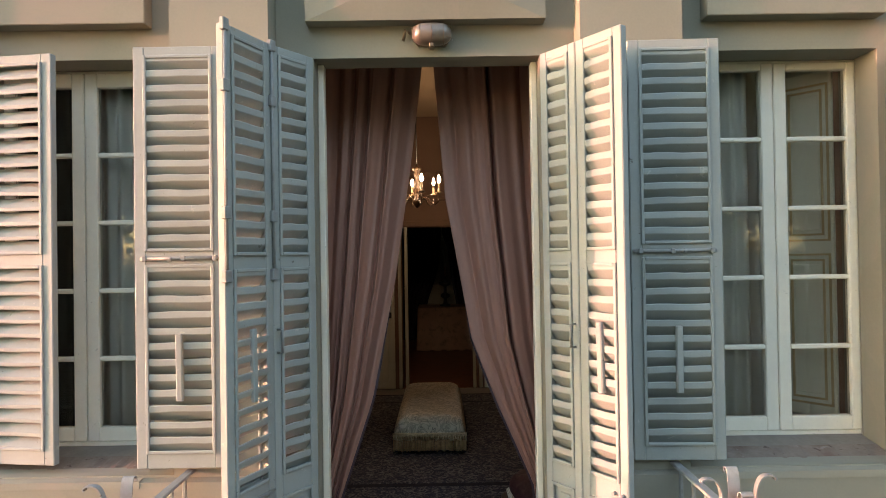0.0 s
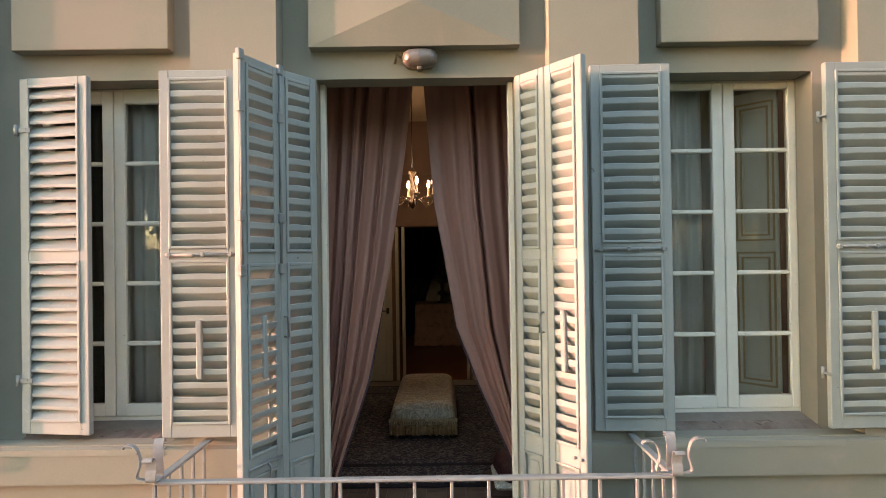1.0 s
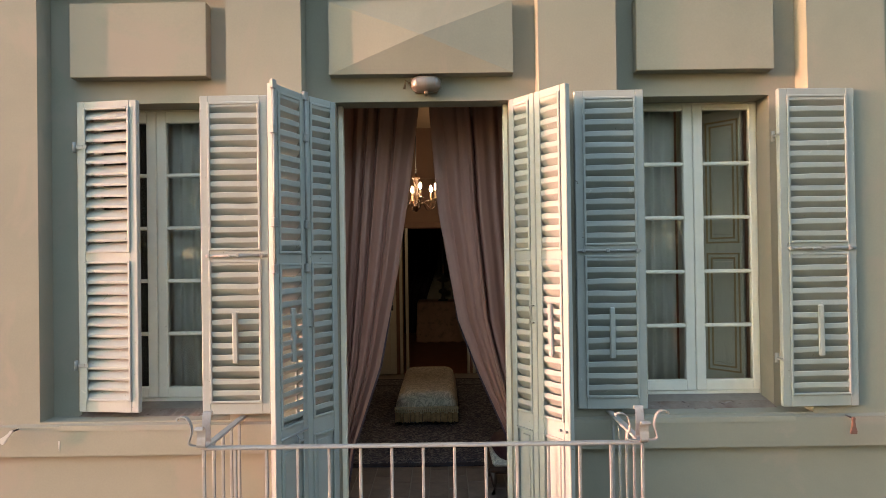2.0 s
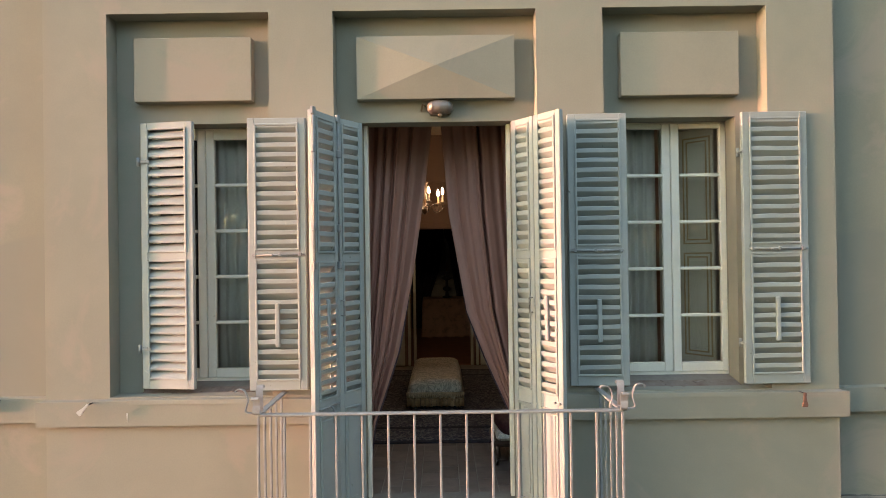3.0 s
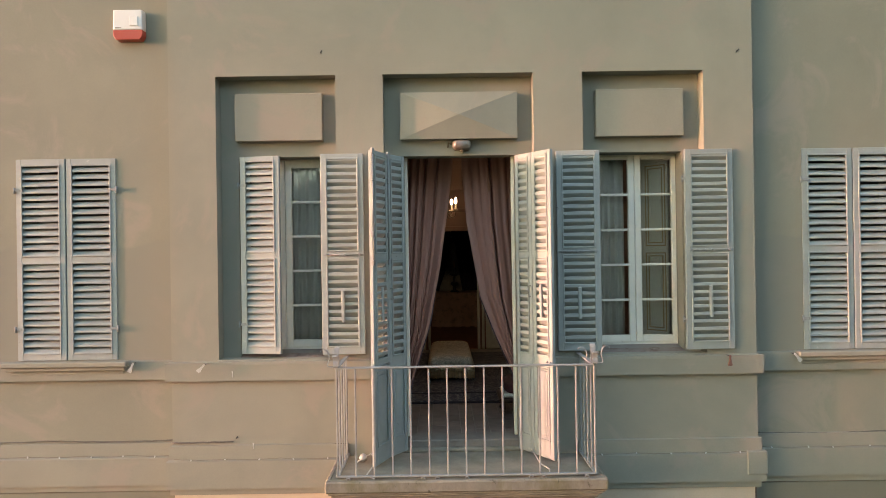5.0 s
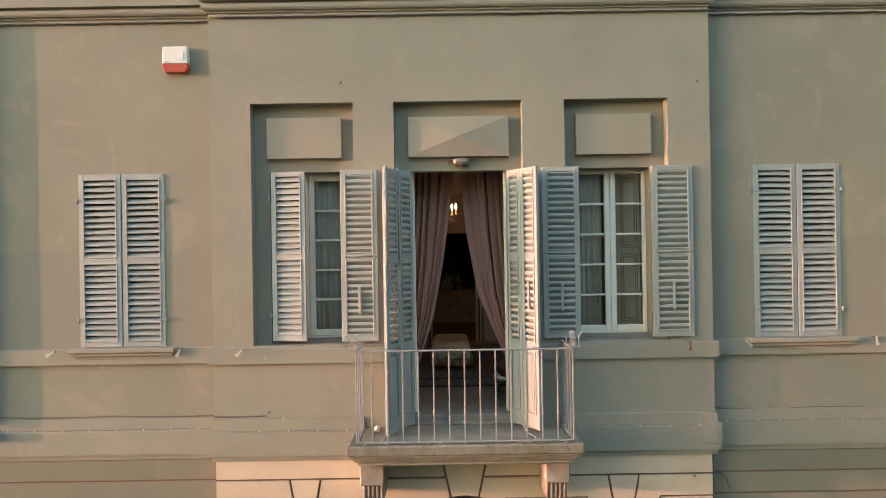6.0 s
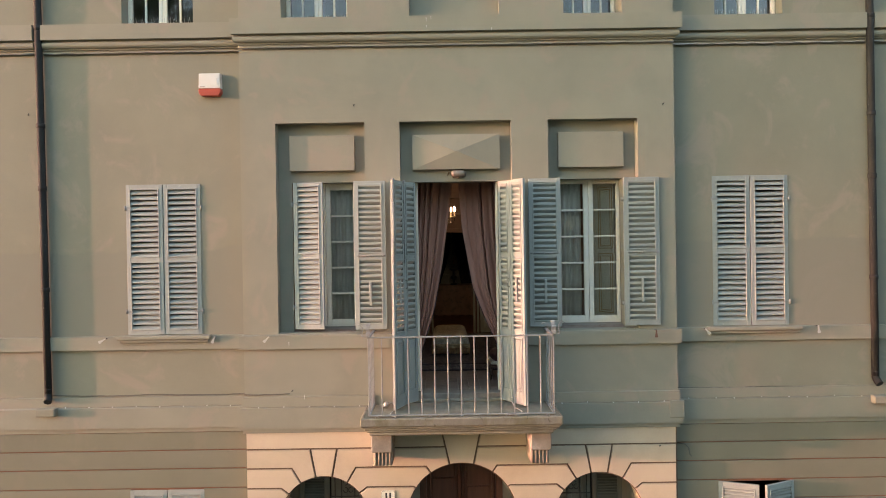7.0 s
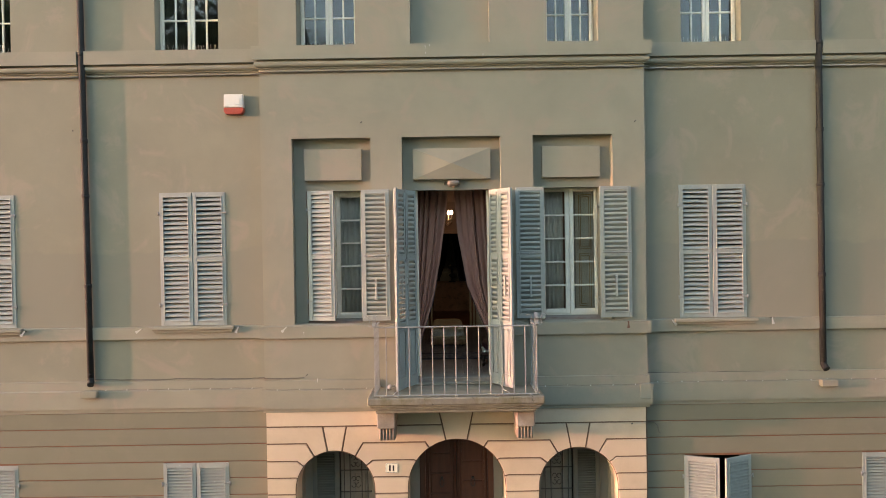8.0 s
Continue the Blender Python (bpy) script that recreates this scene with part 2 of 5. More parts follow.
def mesh_of(name, bm, mat):
    bmesh.ops.recalc_face_normals(bm, faces=bm.faces[:])
    me = bpy.data.meshes.new(name)
    bm.to_mesh(me)
    bm.free()
    me.materials.append(mat)
    return me


def part(name, bm, mat, parent=None, label=""):
    me = bm if isinstance(bm, bpy.types.Mesh) else mesh_of(name, bm, mat)
    ob = new(name, me)
    if me.materials and me.materials[0] is not mat:
        ob.material_slots[0].link = "OBJECT"
        ob.material_slots[0].material = mat
    if parent is not None:
        ob.parent = parent
    if label:
        tagged(ob, label)
    return ob


def thing(name, label, category, group="", kind="", m=None):
    ob = new(name)
    ob.empty_display_size = 0.1
    tagged(ob, label, category, group, kind)
    if m is not None:
        ob.matrix_world = m
    return ob


def structure(name, bm, mat, label, category):
    return tagged(part(name, bm, mat), label, category, kind="structure")


def wall_mesh(bm, x0, x1, z0, z1, y0, y1, holes):
    """A wall slab with rectangular holes (x0, x1, z0, z1) that go right through."""
    xs = sorted({x0, x1, *[min(max(v, x0), x1) for h in holes for v in h[:2]]})
    zs = sorted({z0, z1, *[min(max(v, z0), z1) for h in holes for v in h[2:]]})
    nx, nz = len(xs) - 1, len(zs) - 1

    def solid(i, j):
        if not (0 <= i < nx and 0 <= j < nz):
            return False
        cx, cz = (xs[i] + xs[i + 1]) / 2, (zs[j] + zs[j + 1]) / 2
        return not any(h[0] < cx < h[1] and h[2] < cz < h[3] for h in holes)

    cache = {}

    def vert(i, j, y):
        k = (i, j, y)
        if k not in cache:
            cache[k] = bm.verts.new((xs[i], y, zs[j]))
        return cache[k]

    for i in range(nx):
        for j in range(nz):
            if not solid(i, j):
                continue
            for y in (y0, y1):
                bm.faces.new([vert(i, j, y), vert(i + 1, j, y), vert(i + 1, j + 1, y), vert(i, j + 1, y)])
            for di, dj, e in ((-1, 0, ((i, j), (i, j + 1))), (1, 0, ((i + 1, j), (i + 1, j + 1))),
                              (0, -1, ((i, j), (i + 1, j))), (0, 1, ((i, j + 1), (i + 1, j + 1)))):
                if not solid(i + di, j + dj):
                    (a, b), (c, d) = e
                    bm.faces.new([vert(a, b, y0), vert(c, d, y0), vert(c, d, y1), vert(a, b, y1)])


# ---- facade: plan ----
BX0, BX1 = -2.745, 2.765           # the projecting middle bay
YB = 0.13                          # its projection: side walls stand this far back
REC = ((-2.30, -1.17), (-0.722, 0.695), (1.16, 2.30))   # recesses in the bay
REC_TOP = 7.67
WIN_L, WIN_R, DOOR = (-2.13, -1.335), (1.32, 2.138), (-0.543, 0.53)   # as the outer reveals stand
WIN_Z = (4.97, 6.925)
DOOR_Z = (4.18, 6.915)
FLOOR = 4.18
SIDE_L, SIDE_R = (-4.262, -3.316), (3.290, 4.254)          # shuttered windows of the side walls
FAR_L, FAR_R = (-7.34, -6.38), (6.37, 7.33)
UP_Z = (8.985, 10.9)
UPPER = ((-4.285, -3.365), (-2.205, -1.36), (1.38, 2.118), (3.35, 4.225), (-7.30, -6.38), (6.40, 7.32))
GROUND_WINS = ((-4.27, -3.33), (3.33, 4.28), (-7.33, -6.40), (5.92, 6.86))
ARCHES = ((-1.755, 2.60, 0.565), (0.0, 2.61, 0.70), (1.755, 2.60, 0.565))

holes = [(*WIN_L, *WIN_Z), (*WIN_R, *WIN_Z), (*DOOR, 4.05, DOOR_Z[1])]
holes += [(a, b, *UP_Z) for a, b in UPPER]
holes += [(a, b, 5.03, 6.90) for a, b in (SIDE_L, SIDE_R, FAR_L, FAR_R)]
holes += [(a, b, 1.0, 2.985) for a, b in GROUND_WINS]
holes += [(c - r - 0.006, c + r + 0.006, 0.0, 3.40) for c, _, r in ARCHES]
bm = bmesh.new()
wall_mesh(bm, -14, 14, 0, 11.6, YB + 0.015, 0.315, holes)
wide = {DOOR: (0.12, 7.3), WIN_L: (0.022, WIN_Z[1]), WIN_R: (0.018, WIN_Z[1])}      # the inner half of the wall opens wider
wall_mesh(bm, -14, 14, 0, 11.6, 0.3155, 0.48, [h if h[:2] not in wide else (h[0] - wide[h[:2]][0], h[1] + wide[h[:2]][0], h[2], wide[h[:2]][1]) for h in holes])
structure("wall_north", bm, PLASTER, "grey-beige rendered villa facade with window openings", "wall")

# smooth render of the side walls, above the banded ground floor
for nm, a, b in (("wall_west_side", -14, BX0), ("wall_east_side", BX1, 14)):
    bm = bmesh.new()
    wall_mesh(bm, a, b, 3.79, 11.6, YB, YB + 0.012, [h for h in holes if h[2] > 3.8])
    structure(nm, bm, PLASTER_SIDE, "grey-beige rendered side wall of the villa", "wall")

# the bay's own leaf with its sunk fields
bm = bmesh.new()
bh = [(*REC[0], 5.0, REC_TOP), (*REC[1], 4.05, REC_TOP), (*REC[2], 5.0, REC_TOP)]
bh += [(a, b, *UP_Z) for a, b in (UPPER[1], UPPER[2])] + [(-0.575, 0.56, 8.985, 10.9)]
wall_mesh(bm, BX0, BX1, 3.76, 11.6, 0.0, YB + 0.013, bh)
structure("wall_bay", bm, PLASTER, "projecting grey-beige rendered middle bay with sunk fields", "wall")

bm = bmesh.new()
bm.faces.new([bm.verts.new(p) for p in ((-400, -600, 0), (400, -600, 0), (400, 300, 0), (-400, 300, 0))])
structure("ground", bm, GROUND, "dull green garden ground running out to the horizon", "ground")
bm = bmesh.new()
box(bm, -14.2, 14.2, 0.13, 12.2, 11.6, 11.8)
structure("roof", bm, PLASTER, "flat top closing the building above the view", "roof")
# out-of-view walls added to keep the sun out of the rooms
for nm, q in (("wall_end_west", (-14.2, -14.0, 0.13, 12.2)), ("wall_end_east", (14.0, 14.2, 0.13, 12.2)), ("wall_rear", (-14.0, 14.0, 12.0, 12.2))):
    bm = bmesh.new()
    box(bm, *q, 0, 11.6)
    structure(nm, bm, PLASTER, "unseen plain wall added to close the building against the sun", "wall")
# added floor and backing, coloured near-black so the upper panes look unlit
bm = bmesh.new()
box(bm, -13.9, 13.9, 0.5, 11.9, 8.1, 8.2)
structure("floor_upper", bm, DARK, "near-black floor added to close off the upper storey", "floor")
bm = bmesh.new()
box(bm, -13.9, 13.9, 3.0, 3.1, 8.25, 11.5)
structure("wall_upper_backing", bm, DARK, "near-black backing added behind the upper windows, standing for unlit rooms", "wall")


def panel(x0, x1, z0, z1, pointed):
    """A raised rectangular field, plain or with a low pyramid on it."""
    bm = bmesh.new()
    yf = 0.062
    if not pointed:
        soft_box(bm, x0, x1, yf, YB + 0.02, z0, z1, 0.004)
    else:
        c = [bm.verts.new((x, yf, z)) for x, z in ((x0, z0), (x1, z0), (x1, z1), (x0, z1))]
        k = [bm.verts.new((x, YB + 0.02, z)) for x, z in ((x0, z0), (x1, z0), (x1, z1), (x0, z1))]
        a = bm.verts.new(((x0 + x1) / 2, yf - 0.055, (z0 + z1) / 2))
        for i in range(4):
            j = (i + 1) % 4
            bm.faces.new((c[i], c[j], a))
            bm.faces.new((c[j], c[i], k[i], k[j]))
    return structure("wall_panel", bm, PLASTER,
                     "raised render panel with a low pyramid face" if pointed else "flat raised render panel over a window", "trim")


panel(-2.14, -1.31, 7.068, 7.52, False)
panel(-0.567, 0.55, 7.065, 7.51, True)
panel(1.30, 2.135, 7.065, 7.515, False)


def band(name, profile, runs, label, mat=PLASTER):
    """A moulding: (proud, z) profile from bottom to top, run along x at each wall plane (x0, x1, y)."""
    bm = bmesh.new()
    for x0, x1, y in runs:
        pts = [(-p, z) for p, z in profile]
        a = [bm.verts.new((x0 + (q if x0 > -13 and y < 0.05 else 0) * 1.0, y + q, z)) for q, z in pts]
        b = [bm.verts.new((x1 - (q if x1 < 13 and y < 0.05 else 0) * 1.0, y + q, z)) for q, z in pts]
        for i in range(len(pts) - 1):
            bm.faces.new((a[i], b[i], b[i + 1], a[i + 1]))
        for e in (a, b):
            back = [bm.verts.new((e[0].co.x, y + 0.005, profile[0][1])), bm.verts.new((e[0].co.x, y + 0.005, profile[-1][1]))]
            bm.faces.new(list(e) + [back[1], back[0]])
    return structure(name, bm, mat, label, "trim")


SIDES = [(-14, BX0, YB), (BX1, 14, YB)]
cornice = [(0, 8.668), (0.018, 8.67), (0.018, 8.688), (0.045, 8.692), (0.062, 8.712), (0.066, 8.735), (0.056, 8.76), (0.034, 8.772), (0.034, 8.782), (0.09, 8.786), (0.09, 8.98), (0, 8.986)]
band("trim_cornice", cornice, [(BX0, BX1, 0.0)], "moulded string course under the upper windows of the bay")
band("trim_cornice_side", cornice, [(-14, -5.39, YB), (-5.28, BX0, YB), (BX1, 5.26, YB), (5.36, 14, YB)], "moulded string course under the upper windows of the side walls")
sillband = [(0, 4.802), (0.046, 4.810), (0.046, 4.982), (0.0, 4.99)]
band("trim_sill_band", sillband, [(BX0, -0.73, 0.0), (0.70, BX1, 0.0)], "flat render band at sill height of the bay")
band("trim_sill_band_side", sillband, SIDES, "flat render band at sill height of the side walls", PLASTER)
lowband = [(0, 3.74), (0.02, 3.742), (0.02, 3.80), (0.05, 3.802), (0.05, 4.06), (0.025, 4.075), (0.025, 4.20), (0.0, 4.206)]
band("trim_floor_band", lowband, [(BX0, -1.12, 0.0), (1.10, BX1, 0.0)], "stepped render band at balcony level of the bay")
band("trim_floor_band_side", lowband, SIDES, "stepped render band at balcony level of the side walls", PLASTER)
bm = bmesh.new()
soft_box(bm, BX1 - 0.125, BX1 + 0.062, -0.062, 0.06, 3.87, 4.085, 0.006)
structure("trim_corner_block", bm, PLASTER, "raised render block at the corner of the bay", "trim")


# ---- shutters ----
SLATS = {}


def slat_mesh(w, v, thin=False):
    """A slat cut to a slanted section with upright edges, a little bowed along its length."""
    k = (round(w, 3), v, thin)
    if k not in SLATS:
        rnd = random.Random(v + 77)
        bm = bmesh.new()
        n = 5
        bow, skew = rnd.uniform(-0.003, 0.003), rnd.uniform(-0.003, 0.003)
        sect = ((-0.021, -0.034), (-0.019, -0.039), (0.021, 0.005), (0.023, 0.009), (0.023, 0.033), (0.020, 0.037), (-0.021, -0.010))
        if thin:                     # thinner slats, set far enough apart to show the dark between them
            up = 0.009 if thin == 0.5 else 0.0
            sect = ((-0.021, -0.034), (-0.019, -0.037), (0.020, 0.005 + up), (0.022, 0.011 + up), (0.020, 0.0175 + up), (-0.019, -0.018), (-0.021, -0.020))
        prev = None
        for s in range(n + 1):
            u = s / n
            dz = bow * math.sin(math.pi * u) + skew * (u - 0.5) + rnd.uniform(-0.0007, 0.0007)
            th = 1 + rnd.uniform(-0.06, 0.04)
            ring = [bm.verts.new((-w / 2 + w * u, y, z * th + dz)) for y, z in sect]
            if prev:
                for q in range(len(sect)):
                    bm.faces.new((prev[q], prev[(q + 1) % len(sect)], ring[(q + 1) % len(sect)], ring[q]))
            else:
                bm.faces.new(ring[::-1])
            prev = ring
        bm.faces.new(prev)
        SLATS[k] = mesh_of("slat", bm, PAINT)
    return SLATS[k]


def leaf(root, w, h, sections, side=1, mat=PAINT, thick=0.036, stile=0.05, seed=0, bars=True, pitch=0.0665, name="leaf", inner=1, lifted=0, bar_at=0.455, thin=False):
    """One louvred leaf from its hinge at x = 0; sections are (kind, z0, z1). Returns the leaf's frame part."""
    rnd = random.Random(seed)
    bm = bmesh.new()
    t = thick / 2
    soft_box(bm, 0, side * stile, -t, t, 0, h, 0.004) if side > 0 else soft_box(bm, -stile, 0, -t, t, 0, h, 0.004)
    xa, xb = (w - stile, w) if side > 0 else (-w, -w + stile)
    soft_box(bm, xa, xb, -t, t, 0, h, 0.004)
    zs = [0.0]
    for _, a, b in sections:
        zs += [a, b]
    zs.append(h)
    xl, xr = (stile, w - stile) if side > 0 else (-w + stile, -stile)
    for a, b in zip(zs[::2], zs[1::2]):
        soft_box(bm, xl - 0.001, xr + 0.001, -t + 0.001, t - 0.001, a, b, 0.003)
    for kind, a, b in sections:      # beads round each field, on both faces
        for y in (-t - 0.004, t + 0.005):
            e = 0.015
            soft_box(bm, xl - 0.004, xl + e - 0.004, y - 0.005, y + 0.005, a - 0.004, b + 0.004, 0.003)
            soft_box(bm, xr - e + 0.004, xr + 0.004, y - 0.005, y + 0.005, a - 0.004, b + 0.004, 0.003)
            soft_box(bm, xl + 0.01, xr - 0.01, y - 0.005, y + 0.005, a - 0.004, a + e - 0.004, 0.003)
            soft_box(bm, xl + 0.01, xr - 0.01, y - 0.005, y + 0.005, b - e + 0.004, b + 0.004, 0.003)
        if kind == "panel":
            soft_box(bm, xl - 0.002, xr + 0.002, -0.008, 0.008, a - 0.002, b + 0.002, 0.002)
            soft_box(bm, xl + 0.035, xr - 0.035, -0.014, 0.014, a + 0.035, b - 0.035, 0.006)
    fr = part(name, bm, mat, root)
    for kind, a, b in sections:
        if kind == "panel":
            continue
        n = max(3, round((b - a) / pitch))
        for i in range(n):
            z = a + (b - a) * (i + 0.5) / n
            s = part("slat", slat_mesh(xr - xl + 0.004, rnd.randrange(5), thin), mat, fr)
            op = lifted if kind == "moving" and i < n * 0.62 else 0
            s.matrix_basis = pose((xl + xr) / 2, 0, z + rnd.uniform(-0.0015, 0.0015), rnd.gauss(0, 1.5) + op, rnd.gauss(0, 0.3), 0) @ Matrix.Diagonal((1, 1, pitch / 0.0665, 1))
        if bars and kind == "moving":
            zc = a + (b - a) * bar_at
            bm = bmesh.new()
            soft_box(bm, -0.015, 0.015, -0.011, 0.011, -0.15, 0.15, 0.005)
            br = part("tilt_bar", bm, PAINT, fr)
            br.matrix_basis = pose((xl + xr) / 2, inner * (t + 0.012), zc, 0, rnd.uniform(-1.5, 1.5), 0)
    return fr


HALF = [("louvre", 0.07, 0.905), ("louvre", 0.962, 1.832)]
HALF_M = [("moving", 0.07, 0.90), ("louvre", 0.965, 1.832)]


def hinge(parent, x, z, side):
    """A wall pintle and strap."""
    bm = bmesh.new()
    soft_box(bm, min(0, side * 0.07), max(0, side * 0.07), -0.004, 0.004, -0.012, 0.012, 0.002)
    tube(bm, [(-side * 0.012, -0.002, -0.03), (-side * 0.012, -0.002, 0.03)], 0.011)
    tube(bm, [(-side * 0.012, 0.0, 0), (-side * 0.012, 0.075, 0)], 0.007, 6)
    hb = part("hinge", bm, IRON_WHITE, parent)
    hb.matrix_basis = pose(x, -0.024, z)
    return hb


def window_shutter(label, x, y, z, w, angle, side, sections, mat, seed, inner=1, hinge_zs=(), thin=False):
    root = thing("window_shutter", label, "shutter", "louvred window shutters", m=pose(x, y, z, 0, 0, angle))
    fr = leaf(root, w, 1.875, sections, side, mat, seed=seed, inner=inner, thin=thin)
    for hz in hinge_zs:
        hinge(fr, 0, hz, side)
    if sections is HALF_M:
        bm = bmesh.new()
        tube(bm, [(side * w * 0.08, 0.028, 0.930), (side * w * 0.98, 0.028, 0.930)], 0.0075, 8)
        tube(bm, [(side * w * 0.42, 0.028, 0.930), (side * w * 0.42, 0.05, 0.923)], 0.008, 6)
        for q in (0.12, 0.55, 0.9):
            soft_box(bm, side * w * q - 0.01, side * w * q + 0.01, 0.016, 0.038, 0.918, 0.942, 0.003)
        part("bolt", bm, IRON_WHITE, fr)
    return root


window_shutter("pale grey louvred shutter, nearly closed and warped", -2.10, 0.085, 5.045, 0.39, -8, 1, HALF, PAINT, 1, hinge_zs=(0.28, 1.60), thin=0.5)
window_shutter("pale grey louvred shutter folded open against the wall", -1.313, -0.035, 5.045, 0.40, 180, -1, HALF_M, PAINT, 2, inner=1)
window_shutter("blue-grey louvred shutter folded open, in shade", 1.300, -0.04, 5.045, 0.405, 178, 1, HALF_M, PAINT, 3)
window_shutter("pale grey louvred shutter open beside the window, half in shade", 2.098, -0.03, 5.043, 0.45, 181, -1, HALF_M, PAINT, 4, hinge_zs=(0.28, 1.60))

DOOR_SECT = [("panel", 0.16, 0.825), ("moving", 0.925, 1.82), ("louvre", 1.88, 2.755)]


def door_shutter(label, hinge_at, side, a1, w1, a2, w2, mat, seed, lifted=0, rods=True):
    """A folding louvred door leaf of two hinged panels."""
    root = thing("door_shutter", label, "shutter", "folding door shutters", m=pose(*hinge_at))
    p1 = leaf(root, w1, 2.795, [(k if k != "moving" else "louvre", a, b) for k, a, b in DOOR_SECT], side, mat, stile=0.042, seed=seed, name="inner_leaf")
    p1.matrix_basis = pose(0, 0, 0, 0, 0, a1)
    end = pose(0, 0, 0, 0, 0, a1) @ Vector((side * (w1 + 0.004), 0, 0))
    p2 = leaf(root, w2, 2.795, DOOR_SECT, side, mat, stile=0.046, seed=seed + 1, name="outer_leaf", lifted=lifted, bar_at=0.56)
    p2.matrix_basis = Matrix.Translation(end) @ pose(0, 0, 0, 0, 0, a2)
    for pr, hx in ((p2, 0.0), (p2, side * w2)) if rods else ():
        bm = bmesh.new()
        tube(bm, [(hx, 0.026, 1.795), (hx, 0.026, 2.785)], 0.007, 6)
        for z in (1.795, 2.045, 2.545, 2.785):
            soft_box(bm, hx - 0.018, hx + 0.018, 0.012, 0.036, z - 0.025, z + 0.025, 0.004)
        part("bolt_rod", bm, IRON_WHITE, pr)
    bm = bmesh.new()
    tube(bm, [(0, 0.02, -0.05), (0, 0.05, -0.05), (0, 0.05, 0.05), (0, 0.02, 0.05)], 0.006, 6)
    hd = part("handle", bm, IRON_WHITE, p1)
    hd.matrix_basis = pose(side * (w1 - 0.02), 0, 1.505)
    bm = bmesh.new()
    if rods:
        tube(bm, [(side * 0.02, 0.03, 0.875), (side * w2 * 0.9, 0.03, 0.875)], 0.007, 6)
        tube(bm, [(side * w2 * 0.45, 0.03, 0.875), (side * w2 * 0.45, 0.05, 0.855), (side * w2 * 0.45, 0.05, 0.765)], 0.006, 6)
    else:
        for q in (0.72, 0.9):
            tube(bm, [(side * w2 * q, 0.018, 0.875), (side * w2 * q, 0.036, 0.875)], 0.008, 8)
    part("latch", bm, IRON_WHITE, p2)
    return root


door_shutter("blue-grey folding louvred door shutter, folded outward", (-0.548, 0.09, 4.105), 1, -125, 0.255, -112, 0.30, PAINT, 10, lifted=-16)
door_shutter("pale folding louvred door shutter, outer half sunlit", (0.535, 0.09, 4.105), -1, 125, 0.22, 124, 0.255, PAINT, 20, rods=False)


def closed_pair(x0, x1, zb, zt, y, label, group, seed, angles=(0, 0), mat=PAINT, pitch=0.0665):
    h = zt - zb
    half = (x1 - x0) / 2 - 0.004
    sect = [("louvre", 0.062 * h / 1.92, 0.484 * h), ("louvre", 0.516 * h, 0.970 * h)]
    for side, x, ang, sd in ((1, x0, angles[0], seed), (-1, x1, angles[1], seed + 1)):
        root = thing("window_shutter", label, "shutter", group, m=pose(x, y, zb, 0, 0, ang))
        fr = leaf(root, half, h, sect, side, mat, seed=sd, bars=False, pitch=pitch, thin=True)
        for z in (0.3, h - 0.3):
            hinge(fr, 0, z, side)


for k, (a, b) in enumerate((SIDE_L, SIDE_R, FAR_L, FAR_R)):
    closed_pair(a - 0.005, b + 0.005, 5.0, 6.933, YB + 0.008, "pale blue-grey louvred shutter, closed", "closed shutters of the side windows", 30 + 2 * k,
                angles=(-1.2, 0.8) if k == 0 else (0, 0.5))
for k, (a, b) in enumerate(GROUND_WINS):
    closed_pair(a - 0.01, b + 0.01, 1.0, 2.99, YB + 0.004, "blue-grey louvred ground-floor shutter standing ajar" if k == 1 else "blue-grey louvred ground-floor shutter, closed",
                "ground-floor shutters", 50 + 2 * k, angles=(-20, 23) if k == 1 else (0, 0), pitch=0.045)

# stone sills under the closed shutters
for a, b in (SIDE_L, SIDE_R, FAR_L, FAR_R):
    bm = bmesh.new()
    soft_box(bm, a - 0.11, b + 0.13, YB - 0.115, YB, 4.945, 4.995, 0.008)
    soft_box(bm, a - 0.085, b + 0.105, YB - 0.085, YB, 4.905, 4.947, 0.008)
    soft_box(bm, a - 0.06, b + 0.08, YB - 0.05, YB, 4.865, 4.907, 0.008)
    structure("window_sill", bm, PLASTER, "moulded rendered window sill below closed shutters", "sill")
for a, b in (WIN_L, WIN_R):
    for y0, z0, y1, z1, ex, mat, lab in ((0.20, 5.024, 0.325, 5.046, -0.002, SILL_INNER, "sloping rendered inner part of the window sill"),
                                         (0.085, 5.008, 0.21, 5.027, -0.002, SILL_STONE, "worn flaking terracotta window sill"),
                                         (-0.050, 4.988, 0.098, 5.006, 0.03, PLASTER, "rendered front of the window sill")):
        bm = bmesh.new()
        n = 26 if mat is SILL_STONE else 14
        rs = random.Random(int(a * 10))
        rows = []
        for i in range(n + 1):
            x = a - ex + (b - a + 2 * ex) * i / n
            w = rs.uniform(-0.012, 0.012) if mat is SILL_STONE else 0
            lip = 0.010 if mat is SILL_STONE else 0.03
            rows.append([bm.verts.new(q) for q in ((x, y0 + w, z0 - lip), (x, y0 + w + 0.004, z0 - abs(w)), (x, y1, z1), (x, y1, z0 - 0.03))])
        for p, q in zip(rows, rows[1:]):
            for k in range(4):
                bm.faces.new((p[k], p[(k + 1) % 4], q[(k + 1) % 4], q[k]))
        bm.faces.new(rows[0])
        bm.faces.new(rows[-1][::-1])
        structure("window_sill", bm, mat, lab, "sill")


